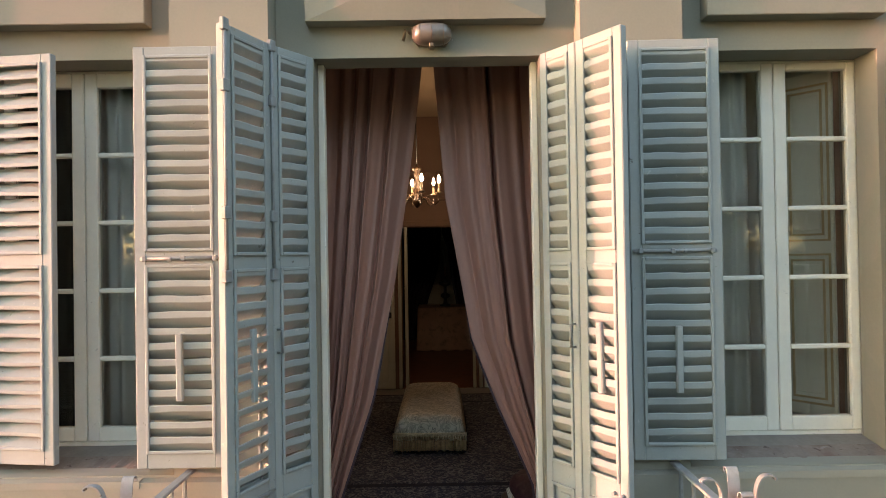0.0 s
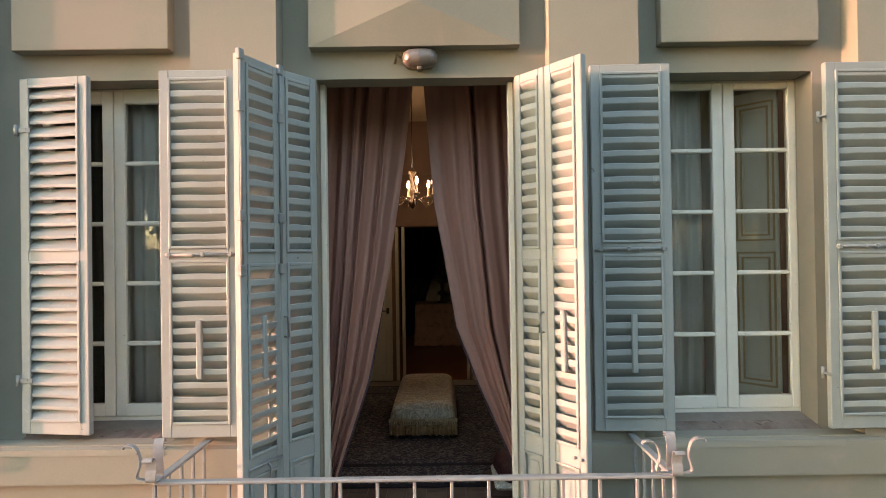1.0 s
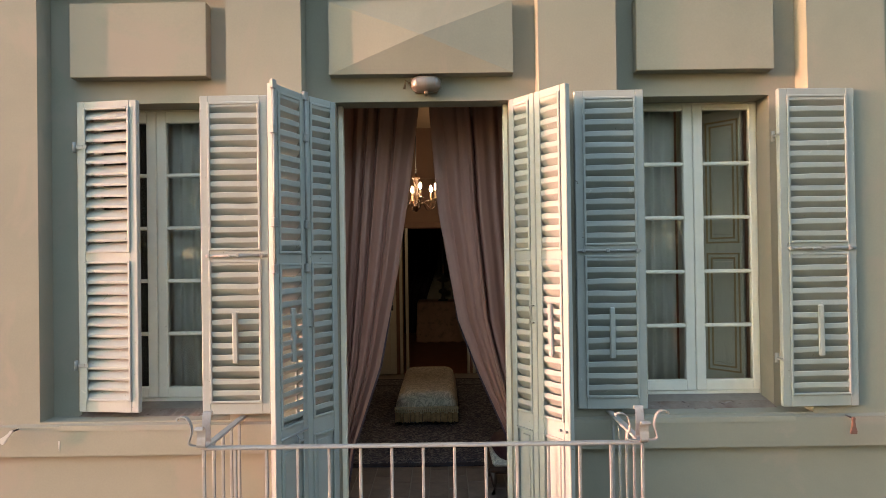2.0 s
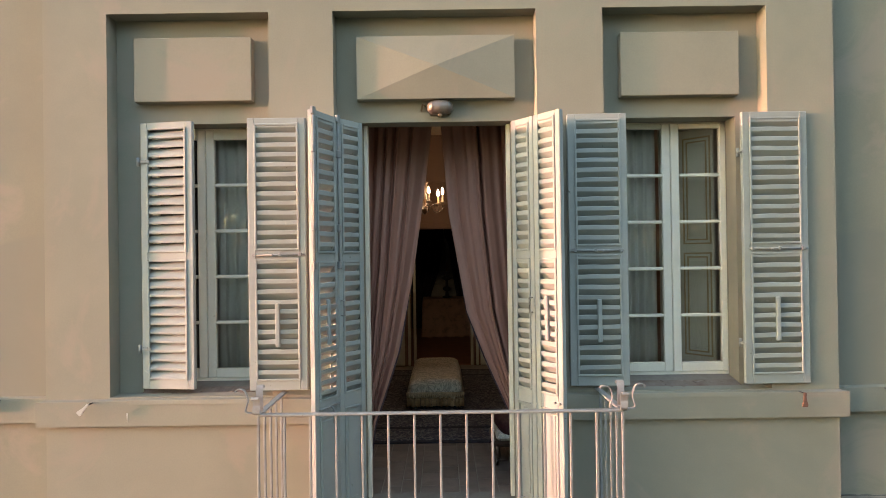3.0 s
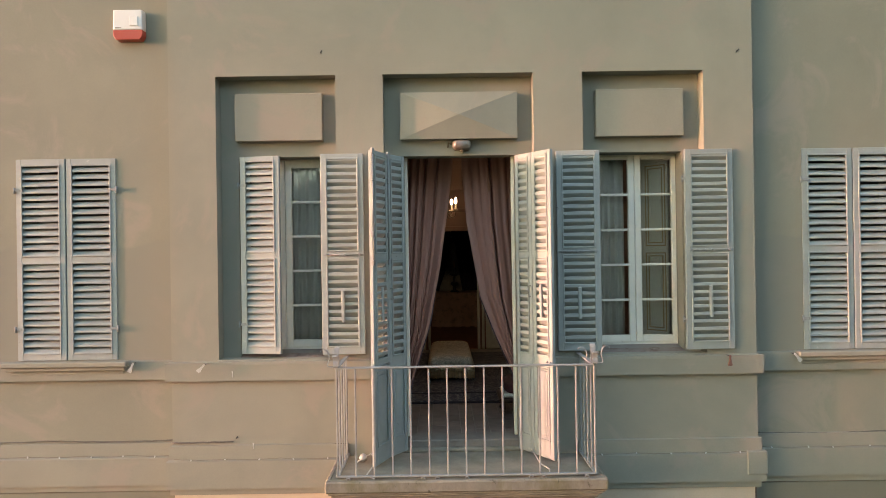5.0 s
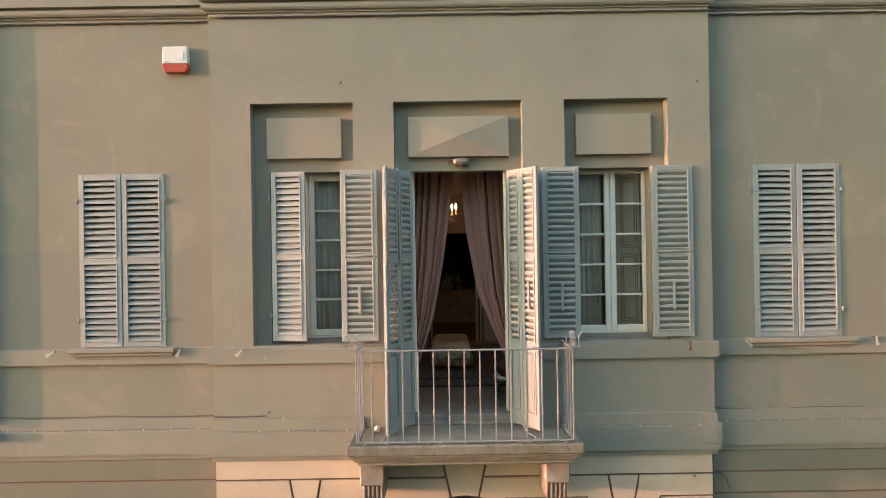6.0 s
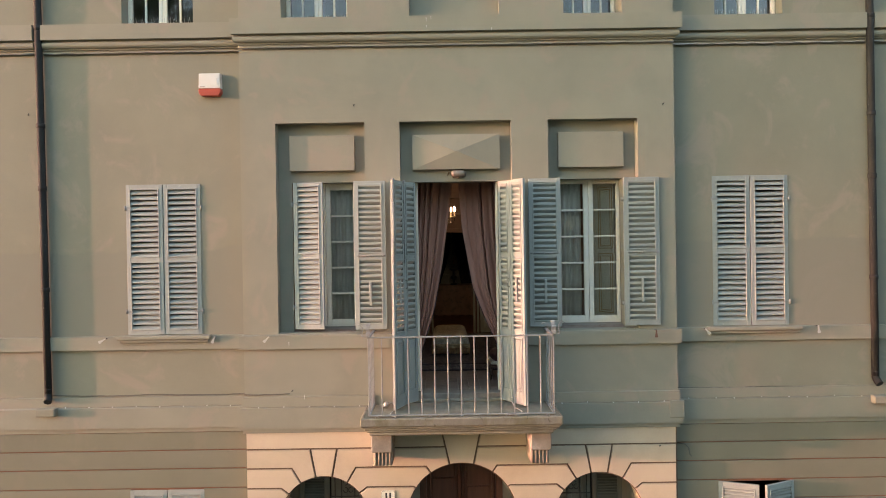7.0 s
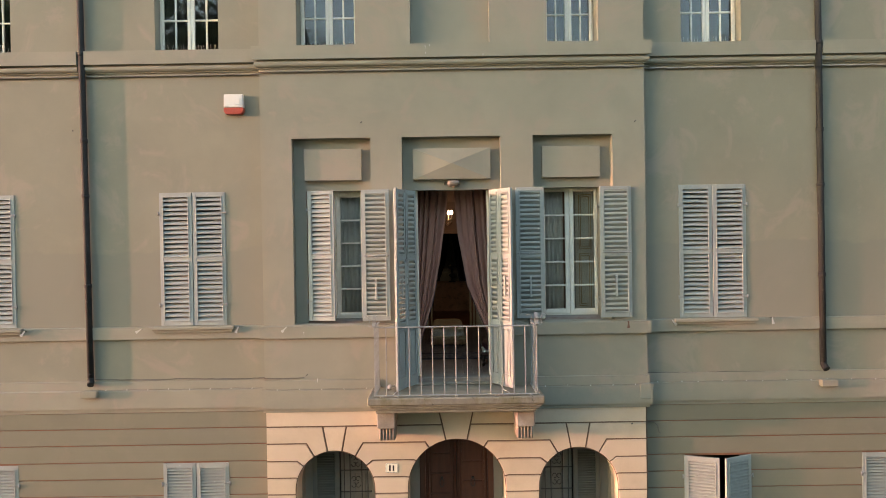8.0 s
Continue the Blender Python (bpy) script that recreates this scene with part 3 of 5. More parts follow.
# ---- windows ----
def window(name, x0, x1, z0, z1, y, cols, rows, label, stile=0.046, meet=0.062, bottom=0.07, bar=0.024, top=0.055):
    """A two-leaf casement window: fixed frame, two leaves with glazing bars and panes."""
    root = thing(name, label, "window", kind="structure")
    bm = bmesh.new()
    for q in ((x0, x0 + 0.012, z0, z1), (x1 - 0.012, x1, z0, z1), (x0 + 0.012, x1 - 0.012, z1 - 0.012, z1), (x0 + 0.012, x1 - 0.012, z0, z0 + 0.03)):
        soft_box(bm, q[0], q[1], y - 0.01, y + 0.05, q[2], q[3], 0.004)
    part("window_frame", bm, WHITE, root)
    xm = (x0 + x1) / 2
    for a, b, l_st, r_st in ((x0 + 0.012, xm - 0.002, stile, meet), (xm + 0.002, x1 - 0.012, meet, stile)):
        bm = bmesh.new()
        za, zb = z0 + 0.03, z1 - 0.012
        soft_box(bm, a, a + l_st, y - 0.018, y + 0.03, za, zb, 0.005)
        soft_box(bm, b - r_st, b, y - 0.018, y + 0.03, za, zb, 0.005)
        ga, gb, gz0, gz1 = a + l_st, b - r_st, za + bottom, zb - top
        soft_box(bm, ga - 0.001, gb + 0.001, y - 0.017, y + 0.03, za, gz0, 0.004)
        soft_box(bm, ga - 0.001, gb + 0.001, y - 0.017, y + 0.03, gz1, zb, 0.004)
        for i in range(1, rows):
            zc = gz0 + (gz1 - gz0) * i / rows
            soft_box(bm, ga - 0.001, gb + 0.001, y - 0.014, y + 0.022, zc - bar / 2, zc + bar / 2, 0.005)
        for i in range(1, cols):
            xc = ga + (gb - ga) * i / cols
            soft_box(bm, xc - bar / 2, xc + bar / 2, y - 0.0135, y + 0.0215, gz0, gz1, 0.005)
        sash = part("casement", bm, WHITE, root)
        for i in range(cols):
            for j in range(rows):
                bm = bmesh.new()
                pa, pb = ga + (gb - ga) * i / cols, ga + (gb - ga) * (i + 1) / cols
                ha, hb = gz0 + (gz1 - gz0) * j / rows, gz0 + (gz1 - gz0) * (j + 1) / rows
                box(bm, pa + 0.003, pb - 0.003, y + 0.003, y + 0.006, ha + 0.003, hb - 0.003)
                bmesh.ops.rotate(bm, verts=bm.verts[:], cent=((pa + pb) / 2, y, (ha + hb) / 2),
                                 matrix=Euler((radians(random.uniform(-0.35, 0.35)), 0, radians(random.uniform(-0.35, 0.35)))).to_matrix())
                pane = part("pane", bm, GLASS, sash)
                pane.visible_shadow = False
    return root


window("window_1", WIN_L[0] - 0.02, WIN_L[1] + 0.02, 5.038, WIN_Z[1], 0.338, 1, 5, top=0.072, label="white two-leaf casement window with five panes a leaf")
window("window_2", WIN_R[0] - 0.014, WIN_R[1] + 0.016, 5.038, WIN_Z[1], 0.338, 1, 5, top=0.037, label="white two-leaf casement window with five panes a leaf")
for k, (a, b) in enumerate(UPPER):
    window("window_%d" % (k + 3), a, b, 8.99, 10.88, 0.325, 2, 4, "white upper casement window with small panes", stile=0.045, meet=0.05, bottom=0.03)


# ---- balcony ----
SL_X0, SL_X1, SL_Y = -1.18, 1.165, -0.71
slab = thing("balcony", "stone balcony slab with a moulded edge on two brackets", "balcony", kind="structure")
bm = bmesh.new()
soft_box(bm, SL_X0, SL_X1, SL_Y, 0.40, 4.015, 4.08, 0.012)
part("slab", bm, STONE, slab)
bm = bmesh.new()
soft_box(bm, SL_X0 - 0.012, SL_X1 + 0.012, SL_Y - 0.012, SL_Y + 0.05, 3.985, 4.086, 0.014)
for x in (SL_X0 - 0.012, SL_X1 - 0.038):
    soft_box(bm, x, x + 0.05, SL_Y + 0.045, -0.005, 3.985, 4.085, 0.014)
bmesh.ops.subdivide_edges(bm, edges=[e for e in bm.edges if e.calc_length() > 0.3], cuts=60)
worn = random.Random(31)
for v in bm.verts:
    v.co += Vector((0, worn.uniform(-0.0006, 0.0006), worn.uniform(-0.0012, 0.0012)))
part("mossy_edge", bm, EDGE_STONE, slab, "moss-stained worn front edge of the slab")
bm = bmesh.new()
soft_box(bm, SL_X0 + 0.012, SL_X1 - 0.012, SL_Y + 0.012, 0.03, 3.962, 4.0, 0.008)
soft_box(bm, SL_X0 + 0.032, SL_X1 - 0.032, SL_Y + 0.032, 0.03, 3.935, 3.964, 0.010)
soft_box(bm, SL_X0 + 0.055, SL_X1 - 0.055, SL_Y + 0.055, 0.03, 3.905, 3.937, 0.012)
soft_box(bm, SL_X0 + 0.085, SL_X1 - 0.085, SL_Y + 0.085, 0.03, 3.86, 3.907, 0.012)
part("moulding", bm, STONE, slab)
for xc in (-0.965, 0.945):
    bm = bmesh.new()
    soft_box(bm, xc - 0.125, xc + 0.125, -0.50, 0.02, 3.62, 3.862, 0.012)
    soft_box(bm, xc - 0.115, xc + 0.115, -0.36, 0.02, 3.42, 3.62, 0.012)
    for i in range(5):
        x = xc - 0.09 + 0.045 * i
        tube(bm, [(x, -0.358, 3.425), (x, -0.358, 3.615)], 0.019, 8)
    part("bracket", bm, BRACKET, slab, "chipped fluted stone bracket")

RX0, RX1, RY = -1.09, 1.085, -0.645
rail = thing("balcony_railing", "pale painted iron railing with scrolled corners on the balcony", "railing")
bm = bmesh.new()
soft_box(bm, RX0, RX1, RY - 0.02, RY + 0.02, 5.014, 5.029, 0.004)
soft_box(bm, RX0 - 0.02, RX0 + 0.02, RY, 0.0, 5.013, 5.028, 0.004)
soft_box(bm, RX1 - 0.02, RX1 + 0.02, RY, 0.0, 5.013, 5.028, 0.004)
part("top_rail", bm, IRON_WHITE, rail)
bm = bmesh.new()
soft_box(bm, RX0, RX1, RY - 0.016, RY + 0.016, 4.10, 4.114, 0.003)
soft_box(bm, RX0 - 0.016, RX0 + 0.016, RY, 0.0, 4.099, 4.113, 0.003)
soft_box(bm, RX1 - 0.016, RX1 + 0.016, RY, 0.0, 4.099, 4.113, 0.003)
part("bottom_rail", bm, IRON_WHITE, rail)
bm = bmesh.new()
soft_box(bm, -0.0072, 0.0072, -0.0072, 0.0072, 4.105, 5.015, 0.002)
balu = mesh_of("baluster", bm, IRON_WHITE)
nb = 14
for i in range(nb + 1):
    o = part("baluster", balu, IRON_WHITE, rail)
    o.matrix_basis = pose(RX0 + (RX1 - RX0) * i / nb, RY, 0)
for x in (RX0, RX1):
    for i in range(1, 5):
        o = part("baluster", balu, IRON_WHITE, rail)
        o.matrix_basis = pose(x, RY + (0.645) * i / 4.6, 0)
bm = bmesh.new()
for x in (RX0 + 0.09, RX0 + 0.72, RX0 + 0.84, 0.0, RX1 - 0.55, RX1 - 0.44, RX1 - 0.08):
    tube(bm, [(x + 0.018 * math.cos(a), RY - 0.03, 4.085 + 0.018 * math.sin(a)) for a in [q * 0.7 for q in range(8)]], 0.005, 6)
part("scroll_foot", bm, IRON_WHITE, rail)


def strap(bm, pts, width, thick=0.006, axis=Vector((0, 1, 0))):
    """A flat iron strap along points, its width along the given axis."""
    pts = [Vector(p) for p in pts]
    prev = None
    for i, p in enumerate(pts):
        d = (pts[min(i + 1, len(pts) - 1)] - pts[max(i - 1, 0)]).normalized()
        n = d.cross(axis).normalized() * thick / 2
        w = axis.normalized() * width / 2
        ring = [bm.verts.new(p + s1 * n + s2 * w) for s1, s2 in ((1, 1), (1, -1), (-1, -1), (-1, 1))]
        if prev:
            for k in range(4):
                bm.faces.new((prev[k], prev[(k + 1) % 4], ring[(k + 1) % 4], ring[k]))
        else:
            bm.faces.new(ring[::-1])
        prev = ring
    bm.faces.new(prev)


def smooth(pts, k=4):
    """Catmull-Rom points through a profile."""
    p = [Vector(q) for q in pts]
    p = [2 * p[0] - p[1]] + p + [2 * p[-1] - p[-2]]
    out = []
    for i in range(1, len(p) - 2):
        for s in range(k):
            t = s / k
            out.append(0.5 * (2 * p[i] + (p[i + 1] - p[i - 1]) * t + (2 * p[i - 1] - 5 * p[i] + 4 * p[i + 1] - p[i + 2]) * t ** 2
                              + (3 * p[i] - p[i - 1] - 3 * p[i + 1] + p[i + 2]) * t ** 3))
    return out + [p[-2]]


def corner_holder(x, sgn):
    """Curled straps on the railing's corner, made to hold a flower pot."""
    arms = [(sgn, 0, 0.145, 1.0), (0, 1, 0.155, 0.55), (0, -1, 0.105, 0.55)]
    if sgn > 0:
        arms.append((-1, 0, 0.135, 1.0))
    for dx, dy, tall, wide in arms:
        bm = bmesh.new()
        d = Vector((dx, dy, 0))
        ax = Vector((-dy, dx, 0))
        c = Vector((x, RY, 5.032))
        prof = [(0.0, 0.0), (0.055, 0.001), (0.074, 0.012), (0.070, 0.035), (0.060, tall * 0.5), (0.066, tall * 0.75), (0.080, tall * 0.93),
                (0.100, tall), (0.120, tall * 0.99), (0.132, tall * 0.93), (0.128, tall * 0.88)]
        strap(bm, smooth([c + d * u * wide + Vector((0, 0, v)) for u, v in prof]), 0.042 if dy else 0.026, 0.005, ax)
        part("pot_holder_strap", bm, IRON_WHITE, rail)


corner_holder(RX0, -1)
corner_holder(RX1, 1)

# ---- cream ground floor of the bay, in blocks ----
bm = bmesh.new()


def arc(ar, a0, a1, n=8):
    cx, cz, r = ar
    return [(cx + r * math.cos(radians(a0 + (a1 - a0) * i / n)), cz + r * math.sin(radians(a0 + (a1 - a0) * i / n))) for i in range(n + 1)]


def backing():
    """Joint-coloured backing of the bay's ground floor, with its arched openings."""
    b = bmesh.new()
    wall_mesh(b, BX0 + 0.01, BX1 - 0.01, 0.0, 3.755, 0.02, 0.40, [(cx - r, cx + r, 0.0, 3.42) for cx, _, r in ARCHES])
    for ar in ARCHES:
        cx, cz, r = ar
        pts = arc(ar, 180, 0, 28)
        for (xa, za), (xb, zb) in zip(pts, pts[1:]):
            prism(b, [(xa, za), (xb, zb), (xb, 3.42), (xa, 3.42)], 0.02, 0.40)
    return b


base = structure("wall_bay_base", backing(), JOINT, "cream rusticated ground floor of the bay with three arches", "wall")
base.data.materials.append(CREAM)
for p in base.data.polygons:         # the reveals of the arches are rendered like the blocks
    if abs(p.normal.y) < 0.5:
        p.material_index = 1


def shrink(pts, d):
    """An outline moved inward by d."""
    n = len(pts)
    area = sum(pts[i][0] * pts[(i + 1) % n][1] - pts[(i + 1) % n][0] * pts[i][1] for i in range(n))
    sg = 1 if area > 0 else -1
    out = []
    for i in range(n):
        p0, p1, p2 = Vector(pts[i - 1]), Vector(pts[i]), Vector(pts[(i + 1) % n])
        e1, e2 = (p1 - p0).normalized(), (p2 - p1).normalized()
        n1, n2 = Vector((-e1.y, e1.x)) * sg, Vector((-e2.y, e2.x)) * sg
        m = (n1 + n2)
        k = d / max(0.35, m.length_squared / 2)
        out.append(tuple(p1 + m * k))
    return out


def block(pts, mirror=True):
    for sg in ((1, -1) if mirror else (1,)):
        b = bmesh.new()
        q = [(sg * x, z) for x, z in pts]
        clean = [p for i, p in enumerate(q) if (Vector(p) - Vector(q[i - 1])).length > 0.003]
        front, back = shrink(clean, 0.014), shrink(clean, 0.009)
        a = [b.verts.new((x, 0.0, z)) for x, z in front]
        k = [b.verts.new((x, 0.024, z)) for x, z in back]
        b.faces.new(a)
        for i in range(len(a)):
            j = (i + 1) % len(a)
            b.faces.new((a[i], a[j], k[j], k[i]))
        part("block", b, CREAM, base)


def radial(ar, ang, h):
    """Where a joint leaves the arch, and where it turns level at height h."""
    cx, cz, r = ar
    k = (h - cz) / math.sin(radians(ang))
    return (cx + r * math.cos(radians(ang)), cz + r * math.sin(radians(ang))), (cx + k * math.cos(radians(ang)), h)


L, M = ARCHES[0], ARCHES[1]
HS = (3.524, 3.279, 3.026, 2.785)
EDGE = BX0
lw = ((100.5, 121, 142, 162), (79.5, 59, 38, 18))      # joints of the side arch, outer and inner flank
ma = (102.5, 124, 146, 166.8)                              # and of the middle arch
kt = radial(M, ma[0], 3.755)
# top course and keystones
block([(EDGE, HS[0]), (radial(M, ma[0], HS[0])[1][0], HS[0]), kt[1], (EDGE, 3.755)])
block([kt[1]] + arc(M, ma[0], 180 - ma[0], 6) + [(-kt[1][0], 3.755)], mirror=False)
ko, ki = radial(L, lw[0][0], HS[0]), radial(L, lw[1][0], HS[0])
block([ko[1]] + arc(L, lw[0][0], lw[1][0], 6) + [ki[1]])
# second course
o1, i1, m1 = radial(L, lw[0][1], HS[1]), radial(L, lw[1][1], HS[1]), radial(M, ma[1], HS[1])
block([(EDGE, HS[1]), o1[1]] + arc(L, lw[0][1], lw[0][0], 5) + [ko[1], (EDGE, HS[0])])
block([ki[1]] + arc(L, lw[1][0], lw[1][1], 5) + [i1[1], m1[1]] + arc(M, ma[1], ma[0], 5) + [radial(M, ma[0], HS[0])[1]])
# courses of the flanks and piers down to the springing
for j in (1, 2):
    oa, ob_ = radial(L, lw[0][j], HS[j]), radial(L, lw[0][j + 1], HS[j + 1])
    block([(EDGE, HS[j + 1]), ob_[1]] + arc(L, lw[0][j + 1], lw[0][j], 5) + [oa[1], (EDGE, HS[j])])
    ia, ib = radial(L, lw[1][j], HS[j]), radial(L, lw[1][j + 1], HS[j + 1])
    mm, mb = radial(M, ma[j], HS[j]), radial(M, ma[j + 1], HS[j + 1])
    block([ia[1]] + arc(L, lw[1][j], lw[1][j + 1], 5) + [ib[1], mb[1]] + arc(M, ma[j + 1], ma[j], 5) + [mm[1]])
zs = [2.545 - 0.25 * k for k in range(11)]
oa, ia, mm = radial(L, lw[0][3], HS[3]), radial(L, lw[1][3], HS[3]), radial(M, ma[3], HS[3])
block([(EDGE, zs[0]), (L[0] - L[2], zs[0])] + arc(L, 180, lw[0][3], 4) + [oa[1], (EDGE, HS[3])])
block([ia[1]] + arc(L, lw[1][3], 0, 4) + [(L[0] + L[2], zs[0]), (-M[2], zs[0])] + arc(M, 180, ma[3], 4) + [mm[1]])
for a, b in zip(zs, zs[1:]):
    b = max(b, 0.0)
    block([(EDGE, b), (L[0] - L[2], b), (L[0] - L[2], a), (EDGE, a)])
    block([(L[0] + L[2], b), (-M[2], b), (-M[2], a), (L[0] + L[2], a)])

# banded ground floor of the side walls
CZ = (3.74, 3.50, 3.26, 3.01, 2.765, 2.52, 2.27, 2.02, 1.77, 1.52, 1.27, 1.02, 0.77, 0.52, 0.27, 0.0)
for nm, xa, xb in (("wall_base_west", -14, BX0), ("wall_base_east", BX1, 14)):
    bm = bmesh.new()
    wall_mesh(bm, xa, xb, 0, 3.745, YB + 0.004, YB + 0.014, [h for h in holes if h[2] == 1.0])
    bw = structure(nm, bm, JOINT_RED, "banded ground floor wall with red-brown joints", "wall")
    wins = sorted(w for w in GROUND_WINS if xa < w[0] < xb)
    for a, b in zip(CZ, CZ[1:]):
        x = xa
        for w in wins + [None]:
            xe = xb if (w is None or not (a > 1.0 and b < 2.985)) else w[0]
            bm = bmesh.new()
            soft_box(bm, x, xe, YB - 0.012, YB + 0.006, b + 0.007, a - 0.007, 0.005)
            part("course", bm, PLASTER_BASE, bw)
            if xe == xb:
                break
            x = w[1]

# ---- room behind the door ----
ROOM_Y = 5.97
bm = bmesh.new()
box(bm, -3.1, 3.1, 0.30, ROOM_Y + 5.6, FLOOR - 0.12, FLOOR - 0.006)
structure("floor", bm, GROUT, "grouted terracotta floor of the upper room", "floor")
bm = bmesh.new()
box(bm, -3.1, 3.1, 0.485, ROOM_Y, 7.87, 7.95)
structure("ceiling", bm, ROOM_CEIL, "plain warm-coloured room ceiling", "ceiling")
for nm, x in (("wall_west", -3.2), ("wall_east", 3.1)):
    bm = bmesh.new()
    box(bm, x, x + 0.1, 0.485, ROOM_Y + 5.6, 4.0, 7.95)
    structure(nm, bm, ROOM, "dark room side wall", "wall")
bm = bmesh.new()
wall_mesh(bm, -3.1, 3.1, 4.0, 7.95, ROOM_Y, ROOM_Y + 0.15, [(-0.50, 0.51, 4.0, 6.36)])
structure("wall_back", bm, ROOM, "dark room back wall with a wide doorway", "wall")
bm = bmesh.new()
box(bm, -3.1, 3.1, ROOM_Y + 5.5, ROOM_Y + 5.6, 4.0, 7.95)
structure("wall_far", bm, ROOM, "dark end wall of the second room", "wall")
bm = bmesh.new()
box(bm, -3.1, 3.1, ROOM_Y + 0.151, ROOM_Y + 5.5, 7.0, 7.1)
structure("ceiling_far", bm, ROOM, "ceiling of the second room", "ceiling")

# door frame and threshold
dr = thing("door_frame", "white painted frame round the open balcony doorway", "door frame", kind="structure")
for a, b in ((DOOR[0], DOOR[0] + 0.03), (DOOR[1] - 0.03, DOOR[1])):
    bm = bmesh.new()
    soft_box(bm, a, b, 0.24, 0.30, 4.19, 6.914, 0.004)
    part("jamb", bm, WHITE, dr)
bm = bmesh.new()
soft_box(bm, DOOR[0] - 0.02, DOOR[1] + 0.02, 0.12, 0.36, 4.085, 4.185, 0.012)
structure("threshold", bm, SILL_INNER, "worn grey stone threshold", "threshold")
bm = bmesh.new()
soft_box(bm, DOOR[0] - 0.05, DOOR[1] + 0.05, 0.07, 0.125, 4.072, 4.122, 0.016)
structure("trim_threshold_joint", bm, STONE, "crumbling mossy mortar below the threshold", "trim")


LINING = material("purple_lining", (0.034, 0.014, 0.026), 0.6, vary=0.2, scale=8)


def curtain(label, outer, keys, creases, seed, folds, fine):
    """A pleated curtain; keys are (z, inner edge x), creases (place across, depth, width)."""
    rnd = random.Random(seed)
    bm = bmesh.new()
    nu, nv = 260, 50
    ztop, zbot = 7.2, 4.19
    ph = [rnd.uniform(0, 6.28) for _ in range(4)]
    grid, edge_line = [], []
    for j in range(nv + 1):
        z = ztop + (zbot - ztop) * j / nv
        for (z1, x1), (z2, x2) in zip(keys, keys[1:]):
            if z2 <= z <= z1:
                s = (z1 - z) / (z1 - z2)
                inner = x1 + (x2 - x1) * s
        row = []
        for i in range(nu + 1):
            u = i / nu
            gath = (ztop - z) / (ztop - zbot)
            w = u + 0.02 * math.sin(5 * u + 2.5 * gath + ph[0])
            x = outer + (inner - outer) * u
            amp = 0.012 + 0.026 * gath
            y = 0.60 + 0.16 * (1 - gath) - 0.06 * gath - 0.05 * gath * u
            y += amp * (math.sin(2 * math.pi * folds * w + ph[1]) + fine * math.sin(2 * math.pi * 2.54 * folds * w + ph[2] + 1.3 * gath) + 0.25 * math.sin(2 * math.pi * 1.3 * w + ph[3] + 2.0 * gath))
            y += 0.0030 * fine * math.sin(2 * math.pi * 13.0 * w + ph[0] + 0.9 * gath)
            for uc, deep, wide in creases:        # a sharp fold: the cloth doubles back behind a rounded lip
                q = (u - uc - 0.03 * gath * math.sin(4 * gath + uc * 9)) / wide
                y += 0.75 * deep * (math.exp(-q * q) - 0.45 * math.exp(-(q - 1.9) ** 2))
            row.append(bm.verts.new((x, y, z)))
        grid.append(row)
        if z < 5.8:
            edge_line.append(tuple(row[-1].co))
    for a, b in zip(grid, grid[1:]):
        for i in range(nu):
            f = bm.faces.new((a[i], a[i + 1], b[i + 1], b[i]))
            f.smooth = True
    ob = part("door_curtain", bm, CURTAIN)
    sol = ob.modifiers.new("thickness", "SOLIDIFY")
    sol.thickness = 0.004
    bm = bmesh.new()
    turn = -1 if outer > 0 else 1
    prev = None
    for row_x, row_y, z in edge_line:            # the lining shows as a dark edge behind the drawn-back part
        show = 0.012 * min(1.0, max(0.0, (5.75 - z) / 0.4))
        pair = [bm.verts.new((row_x - 0.03 * turn, row_y + 0.010, z)), bm.verts.new((row_x + show * turn, row_y + 0.014, z))]
        if prev:
            bm.faces.new((prev[0], prev[1], pair[1], pair[0]))
        prev = pair
    part("lining", bm, LINING, ob, "dark purple lining edge")
    return tagged(ob, label, "curtain", "door curtains")


curtain("mauve silk curtain drawn aside in the doorway", -0.72, ((7.2, -0.035), (6.99, -0.05), (6.44, -0.118), (5.825, -0.207), (5.20, -0.333), (4.65, -0.517), (4.19, -0.58)), ((0.30, 0.04, 0.03), (0.44, 0.05, 0.02), (0.56, 0.06, 0.022), (0.74, 0.045, 0.02)), 3, 2.2, 0.4)
curtain("mauve silk curtain drawn aside in the doorway", 0.72, ((7.2, 0.01), (6.99, 0.024), (6.285, 0.076), (5.51, 0.208), (5.14, 0.35), (4.74, 0.525), (4.19, 0.58)), ((0.30, 0.04, 0.03), (0.57, 0.085, 0.018), (0.72, 0.02, 0.03), (0.86, 0.018, 0.025)), 5, 1.5, 0.3)

# ---- porch behind the arches ----
PY = 0.64
bm = bmesh.new()
wall_mesh(bm, -3.0, 3.0, 0, 3.6, PY, PY + 0.15, [(-0.56, 0.57, 0, 3.25), (-2.2, -1.3, 0, 3.1), (1.3, 2.2, 0, 3.1)])
structure("wall_porch", bm, PLASTER, "plastered back wall of the entrance porch", "wall")
bm = bmesh.new()
wall_mesh(bm, -3.0, 3.0, 0, 3.6, 0.485, PY - 0.003, [(c_ - r_ - 0.002, c_ + r_ + 0.002, 0.0, 3.43) for c_, _, r_ in ARCHES])
structure("wall_porch_pier", bm, PLASTER, "plastered piers between the porch arches", "wall")
bm = bmesh.new()
box(bm, -3.0, 3.0, PY + 0.16, PY + 0.59, 3.45, 3.6)
structure("ceiling_porch", bm, PLASTER, "plain porch ceiling", "ceiling")
